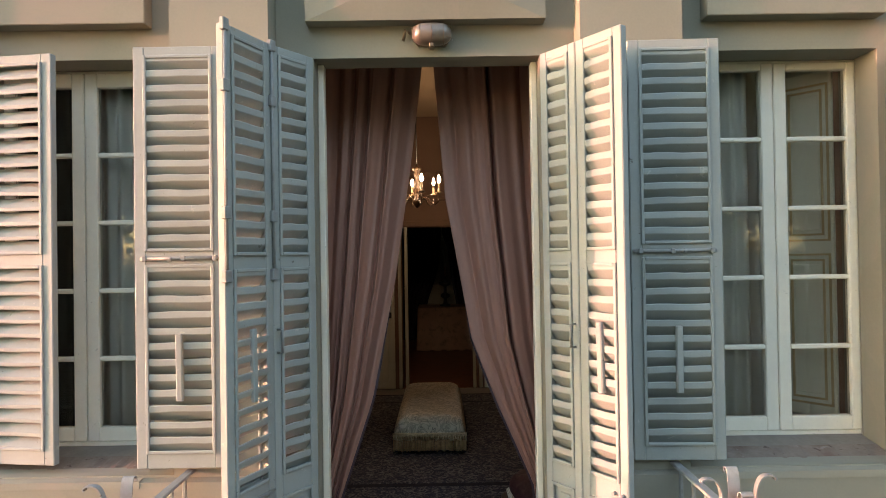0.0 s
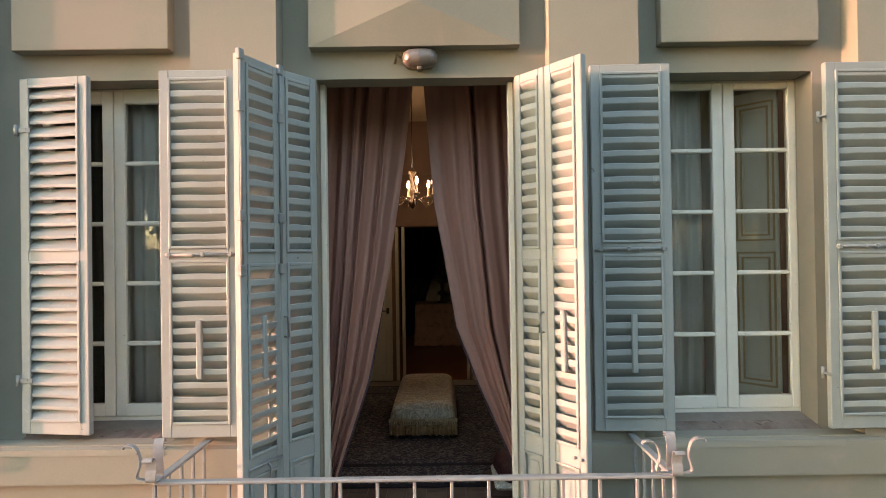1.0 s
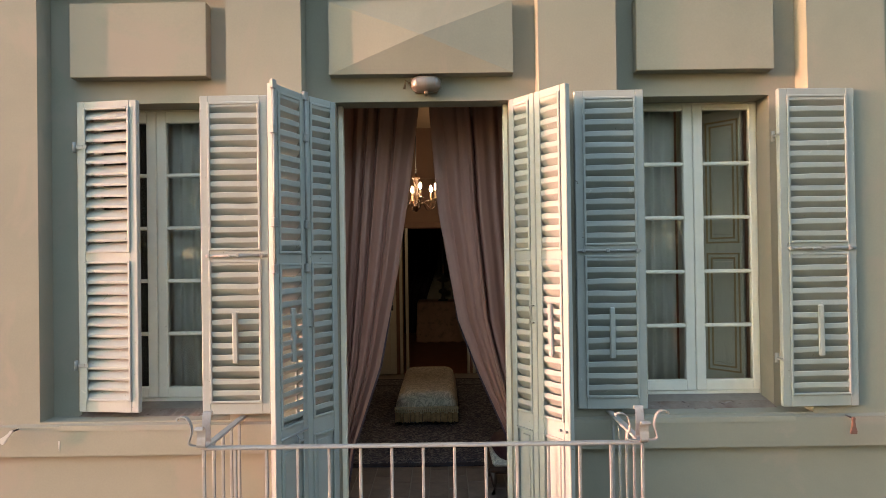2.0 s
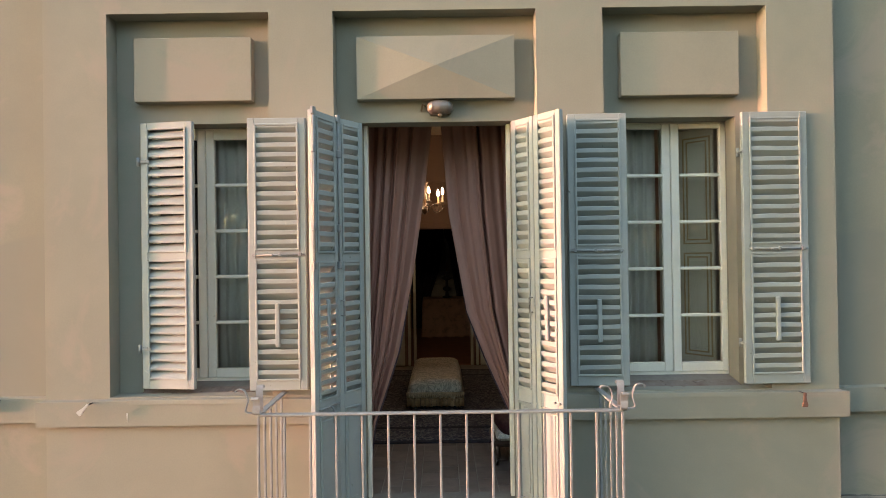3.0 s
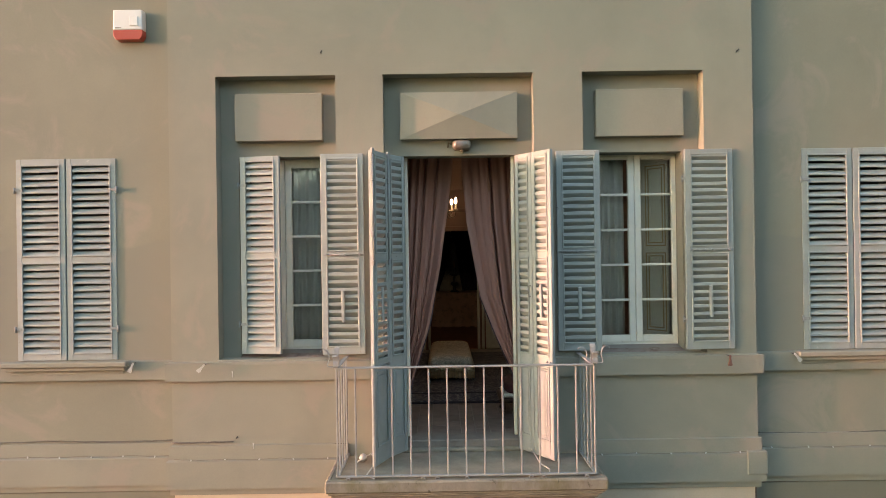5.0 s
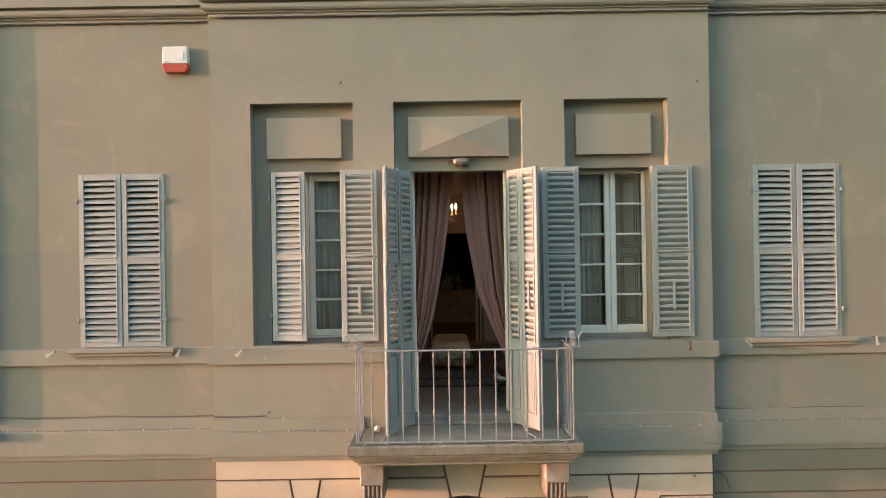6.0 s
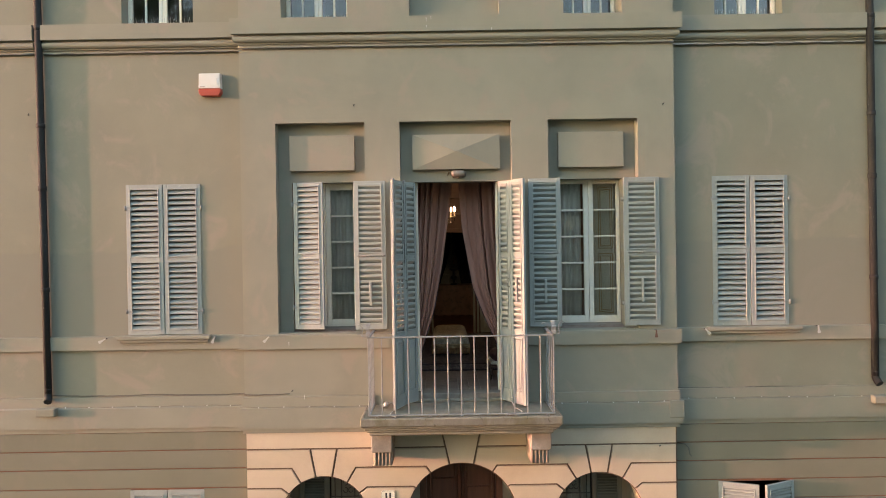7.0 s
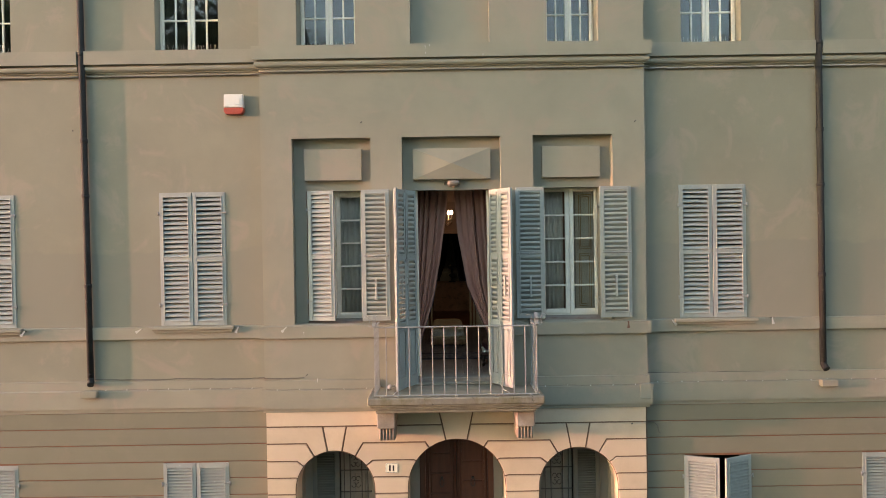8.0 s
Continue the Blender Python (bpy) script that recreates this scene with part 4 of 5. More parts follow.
for x in (-3.1, 3.0):
    bm = bmesh.new()
    box(bm, x, x + 0.1, 0.49, PY + 0.15, 0, 3.6)
    structure("wall_porch_end", bm, PLASTER, "plastered end wall of the porch", "wall")
# near-black sheet: the hall's darkness is put into its colour
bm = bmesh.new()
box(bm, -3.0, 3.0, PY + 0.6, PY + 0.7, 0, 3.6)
structure("wall_hall_backing", bm, DARK, "near-black backing behind the porch doors, standing for an unlit hall", "wall")

fd = thing("front_door", "dark brown panelled wooden double front door with knockers", "door")
bm = bmesh.new()
for a, b in ((-0.56, -0.47), (0.48, 0.57)):
    soft_box(bm, a, b, PY - 0.02, PY + 0.10, 0, 3.25, 0.01)
soft_box(bm, -0.47, 0.48, PY - 0.02, PY + 0.10, 3.16, 3.25, 0.01)
part("frame", bm, WOOD_DOOR, fd)
for a, b in ((-0.465, 0.0), (0.01, 0.475)):
    bm = bmesh.new()
    soft_box(bm, a, b, PY + 0.03, PY + 0.08, 0.01, 3.15, 0.006)
    zz = [(0.16 if a < 0 else 0.04) + 0.305 * q for q in range(11)]
    zz = [q for q in zz if q < 3.0] + [3.12]
    for z0, z1 in zip(zz, zz[1:]):
        soft_box(bm, a + 0.075, b - 0.08, PY + 0.012, PY + 0.04, z0 + 0.008, z1 - 0.008, 0.006)
    for x in ((a + 0.03, a + 0.06), (b - 0.05, b - 0.02)):
        soft_box(bm, x[0], x[1], PY + 0.005, PY + 0.05, 0.02, 3.14, 0.01)
    lf = part("door_leaf", bm, WOOD_DOOR, fd)
    bm = bmesh.new()
    c = Vector(((a + b) / 2 + 0.01, PY + 0.0, 2.48))
    tube(bm, [c + Vector((0.032 * math.sin(q), -0.012, 0.06 * math.cos(q) - 0.02)) for q in [i * 0.42 for i in range(16)]], 0.007, 6)
    soft_box(bm, c.x - 0.02, c.x + 0.02, c.y - 0.02, c.y + 0.02, c.z + 0.03, c.z + 0.07, 0.006)
    part("knocker", bm, IRON_DARK, lf)

GRILLE = material("dull_grey_iron", (0.0936, 0.09, 0.0792), 0.7, 0.2, vary=0.2, scale=15)
GREY_WOOD = material("grey_green_wood", (0.216, 0.212, 0.176), 0.6, vary=0.12, scale=4)
GREEN_LOUVRE = material("dark_green_grey_louvre", (0.122, 0.133, 0.112), 0.6, vary=0.12, scale=4)
for sg in (-1, 1):
    gd = thing("porch_window", "grey-green glazed porch window behind an iron scroll grille", "window")
    xa, xb = sorted((sg * 1.78, sg * 1.30))
    bm = bmesh.new()
    for x in (xa, xa + (xb - xa) * 0.36, xa + (xb - xa) * 0.68, xb - 0.05):
        soft_box(bm, x, x + 0.05, PY + 0.02, PY + 0.08, 0, 3.1, 0.006)
    for z in (0.6, 1.3, 2.0, 2.62, 2.9):
        soft_box(bm, xa, xb, PY + 0.024, PY + 0.076, z, z + 0.04, 0.006)
    part("frame", bm, GREY_WOOD, gd)
    bm = bmesh.new()
    soft_box(bm, xa + 0.02, xb - 0.02, PY + 0.05, PY + 0.06, 0.02, 3.08, 0.002)
    part("infill_panel", bm, GREY_WOOD, gd)
    bm = bmesh.new()
    xm = (xa + xb) / 2
    for x in (xa + 0.06, xm - 0.09, xm + 0.09, xb - 0.06):
        tube(bm, [(x, PY - 0.02, 0.3), (x, PY - 0.02, 3.05)], 0.007, 6)
    for z in (2.68, 2.96, 2.35, 1.2):
        tube(bm, [(xa, PY - 0.02, z), (xb, PY - 0.02, z)], 0.008, 6)
    for z in (2.82, 2.5, 2.1):
        for s2 in (-1, 1):
            for s3 in (-1, 1):
                tube(bm, [(xm + s2 * (0.035 + 0.03 * math.cos(q)), PY - 0.025, z + s3 * (0.05 + 0.035 * math.sin(q))) for q in [i * 0.55 for i in range(10)]], 0.006, 5)
    part("grille", bm, GRILLE, gd)
    ls = thing("porch_shutter", "dark green-grey louvred shutter leaf beside the porch window", "shutter", "porch shutters",
               m=pose(sg * 2.2, PY - 0.03, 0.05, 0, 0, 0))
    leaf(ls, 0.41, 3.0, [("louvre", 0.1, 1.4), ("louvre", 1.5, 2.9)], -sg, GREEN_LOUVRE, seed=80 + sg, bars=False, pitch=0.038, thin=True, stile=0.06)

np_ = thing("number_plate", "small white enamel plate with rounded dark border", "sign")
bm = bmesh.new()
rounded = [(-0.9375 + sx * 0.0655 + 0.026 * math.cos(radians(a0 + k * 22.5)), 2.915 + sz * 0.044 + 0.026 * math.sin(radians(a0 + k * 22.5)))
           for sx, sz, a0 in ((1, 1, 0), (-1, 1, 90), (-1, -1, 180), (1, -1, 270)) for k in range(5)]
prism(bm, rounded, -0.007, 0.0)
part("plate", bm, WHITE, np_)
bm = bmesh.new()
for x in (-0.965, -0.915):
    soft_box(bm, x - 0.011, x + 0.011, -0.0095, -0.006, 2.875, 2.955, 0.001)
part("mark", bm, IRON_DARK, np_, "two plain dark bars")
bm = bmesh.new()
ring_ = [(-0.9375 + (x + 0.9375) * 0.93, -0.0085, 2.915 + (z - 2.915) * 0.91) for x, z in rounded]
tube(bm, ring_ + ring_[:1], 0.0022, 5)
part("border", bm, IRON_DARK, np_)

# ---- fittings on the facade ----
ALARM_WHITE = material("white_plastic", (0.6, 0.592, 0.568), 0.4, vary=0.03)
ALARM_RED = material("red_plastic", (0.338, 0.054, 0.0324), 0.4, vary=0.04)
al = thing("alarm_siren", "white alarm siren box with a red lower part", "alarm box", m=pose(0.02, 0, -0.012))
bm = bmesh.new()
vs = [(-3.30, 8.155), (-3.02, 8.155), (-3.025, 8.345), (-3.295, 8.345)]
t = bmesh.new()
prism(t, vs, YB - 0.085, YB + 0.005)
bmesh.ops.bevel(t, geom=t.edges[:], offset=0.008, segments=2, affect="EDGES", profile=0.5)
merge(bm, t)
soft_box(bm, -3.14, -3.06, YB - 0.093, YB - 0.08, 8.19, 8.28, 0.004)
part("cover", bm, ALARM_WHITE, al)
bm = bmesh.new()
t = bmesh.new()
prism(t, [(-3.27, 8.06), (-3.05, 8.06), (-3.02, 8.1), (-3.02, 8.153), (-3.30, 8.153), (-3.30, 8.1)], YB - 0.085, YB + 0.005)
bmesh.ops.bevel(t, geom=t.edges[:], offset=0.006, segments=2, affect="EDGES", profile=0.5)
merge(bm, t)
part("strobe_lens", bm, ALARM_RED, al, "red strobe lens")
bm = bmesh.new()
soft_box(bm, -3.28, -3.22, YB - 0.0885, YB - 0.084, 8.17, 8.178, 0.001)
part("mark", bm, GROUT, al, "small grey bar of lettering")


def downpipe(xt, x, zb, label):
    """A round pipe that leans from xt at the eaves to x at its shoe."""
    yc = YB - 0.05
    at = lambda z: x + (xt - x) * (z - zb) / (11.6 - zb)
    dp = thing("downpipe", label, "downpipe", "downpipes")
    bm = bmesh.new()
    tube(bm, [(at(z), yc, z) for z in (11.6, 8.7, 6.3, zb + 0.1)], 0.044, 14)
    part("pipe", bm, PIPE, dp)
    for z in (10.2, 8.95, 7.7, 6.9, 5.6):
        bm = bmesh.new()
        lathe(bm, [(0.045, -0.03), (0.051, -0.026), (0.051, 0.026), (0.045, 0.03)], (at(z), yc, z), 14)
        soft_box(bm, at(z) - 0.015, at(z) + 0.015, yc + 0.04, YB + 0.01, z - 0.01, z + 0.01, 0.003)
        part("collar", bm, PIPE, dp)
    bm = bmesh.new()
    tube(bm, [(x, yc, zb + 0.16), (x, yc, zb + 0.08), (x + 0.012, yc - 0.02, zb + 0.03), (x + 0.02, yc - 0.055, zb)], 0.046, 14)
    part("shoe", bm, PIPE, dp)
    return dp


downpipe(-5.352, -5.288, 4.17, "dark brown metal downpipe with a shoe, on the wall")
downpipe(5.305, 5.338, 4.235, "dark brown metal downpipe with a shoe, on the wall")
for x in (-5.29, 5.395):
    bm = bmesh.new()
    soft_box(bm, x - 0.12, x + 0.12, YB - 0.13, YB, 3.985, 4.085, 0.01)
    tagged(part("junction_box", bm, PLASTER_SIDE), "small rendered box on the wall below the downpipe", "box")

lamp = thing("bulkhead_lamp", "old oval bulkhead lamp with a wire guard over the door", "wall lamp")
GUARD = material("tarnished_brass_wire", (0.173, 0.13, 0.0864), 0.4, 0.6, vary=0.2, scale=30)
GLASS_OLD = material("dusty_lamp_glass", (0.135, 0.115, 0.095), 0.3, vary=0.15, scale=20, spec=0.8)
bm = bmesh.new()
lx, lz = 0.02, 7.008
for rr, yy, hh in ((1.0, 0.128, 0.0),):
    t = bmesh.new()
    bmesh.ops.create_uvsphere(t, u_segments=24, v_segments=14, radius=1.0)
    for v in t.verts:
        s = lambda q, e: math.copysign(abs(q) ** e, q)
        v.co = Vector((lx + 0.093 * s(v.co.x, 0.62), 0.10 + 0.062 * v.co.y, lz + 0.05 * s(v.co.z, 0.75)))
    for f in t.faces:
        f.smooth = True
    merge(bm, t)
part("glass", bm, GLASS_OLD, lamp)
bm = bmesh.new()
for dx in (-0.055, 0.0, 0.055):
    k = 0.62 if dx else 1.0
    tube(bm, [(lx + dx, 0.11 - 0.075 * math.sin(q) * (0.92 if dx else 1), lz + 0.056 * math.cos(q)) for q in [i * math.pi / 10 for i in range(11)]], 0.0013, 5)
for dz in (-0.025, 0.025):
    tube(bm, [(lx + 0.099 * math.cos(q), 0.12 - 0.075 * math.sin(q) ** 0.6 if math.sin(q) > 0 else 0.12, lz + dz) for q in [i * math.pi / 12 for i in range(13)]], 0.0013, 5)
part("wire_guard", bm, GUARD, lamp)
bm = bmesh.new()
soft_box(bm, lx - 0.075, lx + 0.075, 0.112, YB + 0.02, lz - 0.048, lz + 0.048, 0.012)
soft_box(bm, lx - 0.012, lx + 0.012, 0.07, YB, lz - 0.066, lz - 0.045, 0.004)
tube(bm, [(lx - 0.10, 0.12, lz + 0.01), (lx - 0.125, 0.12, lz + 0.03), (lx - 0.135, 0.128, lz - 0.02)], 0.008, 8)
part("base", bm, GUARD, lamp)


def shutter_catch(x, y, z, lean, mat, label):
    """A pivoting iron catch that holds an open shutter."""
    root = thing("shutter_catch", label, "shutter catch", "shutter catches", m=pose(x, y, z) @ Matrix.Diagonal((0.72, 0.85, 0.72, 1)))
    bm = bmesh.new()
    tube(bm, [(0, 0.0, 0), (0, -0.09, 0)], 0.007, 6)
    part("pin", bm, IRON_DARK, root)
    bm = bmesh.new()
    prof = [(0.006, 0.01), (0.012, 0.0), (0.010, -0.03), (0.016, -0.07), (0.026, -0.105), (0.022, -0.125), (-0.022, -0.125), (-0.026, -0.105), (-0.016, -0.07), (-0.010, -0.03), (-0.012, 0.0), (-0.006, 0.01)]
    t = bmesh.new()
    prism(t, prof, -0.096, -0.082)
    merge(bm, t, pose(0, 0, 0, 0, lean, 0))
    part("catch_arm", bm, mat, root)


WHITE_ENAMEL = material("chipped_white_enamel", (0.396, 0.389, 0.367), 0.4, vary=0.06, scale=10)
RUST = material("rusty_iron", (0.12, 0.062, 0.045), 0.8, vary=0.3, scale=15)
for x, y, z, ln in ((-3.12, YB, 4.975, 25), (-2.40, 0.0, 4.975, 45), (-4.52, YB, 4.965, 60), (3.14, YB, 4.975, -40), (4.58, YB, 4.99, -8), (-6.20, YB, 4.96, 40), (6.26, YB, 4.97, -35)):
    shutter_catch(x, y - 0.03, z, ln, WHITE_ENAMEL, "white enamelled shutter catch hanging from its pin")
shutter_catch(2.47, -0.03, 4.985, 0, RUST, "rusty shutter catch hanging below an open shutter")


def cable(pts, r, mat, name, label, group=""):
    bm = bmesh.new()
    tube(bm, pts, r, 5)
    return tagged(part(name, bm, mat), label, "cable", group)


rc = random.Random(5)


def wavy(x0, x1, y, z0, z1, n, amp, every=0.7):
    out = []
    for i in range(n + 1):
        u = i / n
        x = x0 + (x1 - x0) * u
        out.append((x, y, z0 + (z1 - z0) * u - amp * abs(math.sin(math.pi * (x - x0) / every)) + rc.uniform(-0.003, 0.003)))
    return out


CABLE = material("dark_cable", (0.108, 0.101, 0.0864), 0.7)
CABLE_PALE = material("pale_cable", (0.324, 0.302, 0.266), 0.7)
cable(wavy(-5.25, BX0, YB - 0.012, 4.235, 4.225, 40, 0.012, 1.3), 0.006, CABLE, "cable", "dark cable clipped along the side wall")
cable(wavy(BX0, -2.17, -0.012, 4.235, 4.245, 12, 0.008, 0.9), 0.007, CABLE, "cable", "dark cable clipped along the bay")
cable(wavy(BX1, 5.33, YB - 0.012, 4.215, 4.205, 40, 0.014, 1.3), 0.007, CABLE, "cable", "dark cable clipped along the side wall")
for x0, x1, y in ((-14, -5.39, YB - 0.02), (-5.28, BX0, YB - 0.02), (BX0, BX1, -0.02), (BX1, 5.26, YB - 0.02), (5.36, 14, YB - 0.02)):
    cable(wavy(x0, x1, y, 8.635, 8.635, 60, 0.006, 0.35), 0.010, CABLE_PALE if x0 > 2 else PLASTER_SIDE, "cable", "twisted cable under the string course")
    cable(wavy(x0, x1, y - 0.008, 8.625, 8.628, 60, 0.008, 0.27), 0.007, CABLE, "cable", "dark cable under the string course")
cable([(BX1 + 0.02, YB - 0.02, 3.50), (2.88, YB - 0.03, 3.49), (2.93, YB - 0.04, 3.44), (2.94, YB - 0.04, 3.36), (2.97, YB - 0.04, 3.33)], 0.008, CABLE, "cable", "bent dark cable end on the banded wall")

for x0, x1, y in ((-5.2, BX0 - 0.03, YB - 0.03), (BX0 + 0.03, -1.12, -0.045), (1.12, BX1 - 0.03, -0.045), (BX1 + 0.05, 7.5, YB - 0.045)):
    fl = thing("string_lights", "thin wire with small white bulbs strung along the wall", "string lights")
    p = wavy(x0, x1, y, 4.085, 4.085, 40, 0.010, 0.5)
    bm = bmesh.new()
    tube(bm, p, 0.003, 5)
    part("wire", bm, PLASTER_BASE, fl)
    bm = bmesh.new()
    lathe(bm, [(0.003, -0.010), (0.006, -0.006), (0.007, 0.0), (0.004, 0.007), (0.002, 0.010)], (0, 0, 0), 8)
    bulb = mesh_of("bulb", bm, WHITE_ENAMEL)
    n = int((x1 - x0) / 0.3)
    for i in range(n):
        q = p[int((i + 0.5) / n * 40)]
        o = part("bulb", bulb, WHITE_ENAMEL, fl)
        o.matrix_basis = pose(q[0], q[1] - 0.008, q[2], rc.uniform(-60, 60), rc.uniform(-60, 60), 0)

for x, y, z in ((2.62, 0.0, 7.84), (-5.5, YB, 7.85), (-2.14, 0.0, 4.27), (2.52, -0.0, 3.5), (-1.30, 0.0, 7.88)):
    bm = bmesh.new()
    tube(bm, [(x, y + 0.01, z), (x, y - 0.02, z), (x + 0.015, y - 0.024, z + 0.015)], 0.007, 6)
    tagged(part("wall_hook", bm, IRON_DARK), "small rusty iron hook in the wall", "hook", "wall hooks")

for x, z, h in ((-0.36, 8.93, 0.045), (-0.30, 8.95, 0.03), (-0.355, 8.845, 0.022), (0.46, 8.80, 0.035), (-2.16, 4.88, 0.04), (-1.98, 4.205, 0.04)):
    bm = bmesh.new()
    y = -0.0925 if z > 8 else (-0.0485 if z > 4.5 else -0.03)
    prism(bm, [(x - 0.004, z), (x, z - h), (x + 0.004, z), (x + 0.006, z + h * 0.5), (x - 0.006, z + h * 0.5)], y, y + 0.005)
    tagged(part("drip_mark", bm, WHITE_ENAMEL), "short white drip mark on the render", "drip mark", "white drip marks")

for a, b in UPPER:
    sp = thing("bird_spikes", "row of thin wire bird spikes on the upper sill", "bird spikes", "bird spikes")
    bm = bmesh.new()
    yy = 0.19
    k = int((b - a) / 0.035)
    for i in range(k):
        x = a + 0.03 + (b - a - 0.05) * i / k
        tube(bm, [(x, yy, 8.985), (x + rc.uniform(-0.03, 0.03), yy - 0.04 * (i % 2), 9.085)], 0.0018, 4)
    part("spike", bm, CABLE_PALE, sp)

# ---- balcony clutter: power cord and socket ball ----
cb = thing("power_cord", "loose white cord lying over the balcony edge", "cord")
bm = bmesh.new()
tube(bm, [(-0.98, -0.25, 4.10), (-0.92, -0.20, 4.13), (-0.86, -0.16, 4.15), (-0.80, -0.28, 4.10), (-0.84, -0.42, 4.09), (-0.86, -0.58, 4.09), (-0.78, -0.66, 4.09)], 0.006, 6)
part("cord", bm, WHITE_ENAMEL, cb)
bm = bmesh.new()
tube(bm, [(0.62, -0.10, 4.15), (0.66, -0.35, 4.10), (0.72, -0.5, 4.095), (0.70, -0.62, 4.095), (0.55, -0.66, 4.10)], 0.006, 6)
part("cord", bm, WHITE_ENAMEL, cb)
bm = bmesh.new()
t = bmesh.new()
bmesh.ops.create_uvsphere(t, u_segments=14, v_segments=8, radius=0.036)
for f in t.faces:
    f.smooth = True
merge(bm, t, pose(-0.93, -0.2, 4.127))
part("ball_cover", bm, WHITE_ENAMEL, cb)

# ---- behind the two windows ----
def pleated(name, label, x0, x1, y, z0, z1, folds, amp, mat, seed):
    rnd = random.Random(seed)
    bm = bmesh.new()
    ph = [rnd.uniform(0, 6) for _ in range(3)]
    n = folds * 12
    rows = []
    for z in (z0, (z0 + z1) / 2, z1):
        rows.append([bm.verts.new((x0 + (x1 - x0) * i / n, y + amp * (math.sin(2 * math.pi * folds * i / n + ph[0] + 0.4 * math.sin(7 * i / n + ph[1])) + 0.4 * math.sin(17 * i / n + ph[2] + 0.3 * z)), z)) for i in range(n + 1)])
    for a, b in zip(rows, rows[1:]):
        for i in range(n):
            f = bm.faces.new((a[i], a[i + 1], b[i + 1], b[i]))
            f.smooth = True
    ob = part(name, bm, mat)
    sol = ob.modifiers.new("thickness", "SOLIDIFY")
    sol.thickness = 0.003
    return tagged(ob, label, "curtain", "window curtains")


pleated("window_curtain", "grey pleated curtain hanging behind the window", -1.72, WIN_L[1] - 0.0, 0.445, 5.0, 6.93, 5, 0.016, LACE, 1)
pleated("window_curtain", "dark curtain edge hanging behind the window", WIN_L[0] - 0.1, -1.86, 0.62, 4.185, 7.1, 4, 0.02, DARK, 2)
pleated("window_curtain", "grey pleated curtain hanging behind the window", WIN_R[0], 1.66, 0.445, 5.0, 6.93, 5, 0.016, LACE, 3)
pleated("window_curtain", "pale curtain hanging beside the inner shutter", 1.80, WIN_R[1] + 0.15, 0.80, 4.185, 7.1, 4, 0.02, LACE, 4)

INNER = material("cream_inner_shutter", (0.88, 0.85, 0.74), 0.5, vary=0.05, scale=3)
GOLD = material("ochre_lining", (0.62, 0.46, 0.26), 0.5, vary=0.08)
ish = thing("inner_shutter", "cream panelled inner shutter with ochre lining, swung inward", "shutter", m=pose(2.10, 0.445, 5.09, 0, 0, 0))
holder = pose(0, 0, 0, 0, 0, 180 - 50)
bm = bmesh.new()
soft_box(bm, 0, 0.32, -0.014, 0.014, 0, 1.82, 0.004)
for z0, z1 in ((0.06, 0.86), (0.925, 1.755)):
    soft_box(bm, 0.055, 0.205, -0.018, 0.018, z0 + 0.05, z1 - 0.05, 0.012)
b_ = part("board", bm, INNER, ish)
b_.matrix_basis = holder
for z0, z1 in ((0.06, 0.86), (0.925, 1.755)):
    bm = bmesh.new()
    for s in (-1, 1):
        y = 0.016 * s
        for e in (0.0, 0.03):
            q0, q1, h0, h1 = 0.015 + e, 0.245 - e, z0 + e, z1 - e
            for r in ((q0, q0 + 0.011, h0, h1), (q1 - 0.011, q1, h0, h1), (q0, q1, h0, h0 + 0.011), (q0, q1, h1 - 0.011, h1)):
                box(bm, r[0], r[1], y - 0.004, y + 0.004, r[2], r[3])
    g_ = part("painted_line", bm, GOLD, ish, "ochre painted lines")
    g_.matrix_basis = holder

# ---- furniture of the room ----
BROCADE = material("cream_brocade", (0.84, 0.82, 0.72), 0.6, vary=0.08, scale=6, grain=120, bump=0.1)
scroll_n, scroll_l = BROCADE.node_tree.nodes, BROCADE.node_tree.links
scroll = scroll_n.new("ShaderNodeTexNoise")            # woven scrolls and leaves, a shade darker than the ground
scroll.inputs["Scale"].default_value, scroll.inputs["Detail"].default_value, scroll.inputs["Distortion"].default_value = 9.0, 1.5, 2.2
scroll_ramp = scroll_n.new("ShaderNodeValToRGB")
scroll_ramp.color_ramp.elements[0].position, scroll_ramp.color_ramp.elements[0].color = 0.40, (1, 1, 1, 1)
scroll_ramp.color_ramp.elements[1].position, scroll_ramp.color_ramp.elements[1].color = 0.62, (1, 1, 1, 1)
for place_, tone_ in ((0.455, 0.95), (0.47, 0.50), (0.50, 0.50), (0.515, 0.95), (0.56, 0.62), (0.58, 0.62)):
    scroll_ramp.color_ramp.elements.new(place_).color = (tone_, tone_ * 1.02, tone_ * 0.98, 1)
scroll_mix = scroll_n.new("ShaderNodeMix")
scroll_mix.data_type, scroll_mix.blend_type = "RGBA", "MULTIPLY"
scroll_mix.inputs["Factor"].default_value = 0.9
scroll_l.new(scroll_n["Texture Coordinate"].outputs["Object"], scroll.inputs["Vector"])
scroll_l.new(scroll.outputs["Fac"], scroll_ramp.inputs["Fac"])
scroll_base = scroll_n["Principled BSDF"].inputs["Base Color"]
scroll_l.new(scroll_base.links[0].from_socket, scroll_mix.inputs["A"])
scroll_l.new(scroll_ramp.outputs["Color"], scroll_mix.inputs["B"])
scroll_l.new(scroll_mix.outputs["Result"], scroll_base)
FRINGE = material("gold_fringe", (0.52, 0.35, 0.19), 0.7, vary=0.25, scale=40)
FRINGE_PALE = material("pale_gold_tassels", (0.70, 0.60, 0.40), 0.7, vary=0.25, scale=40)
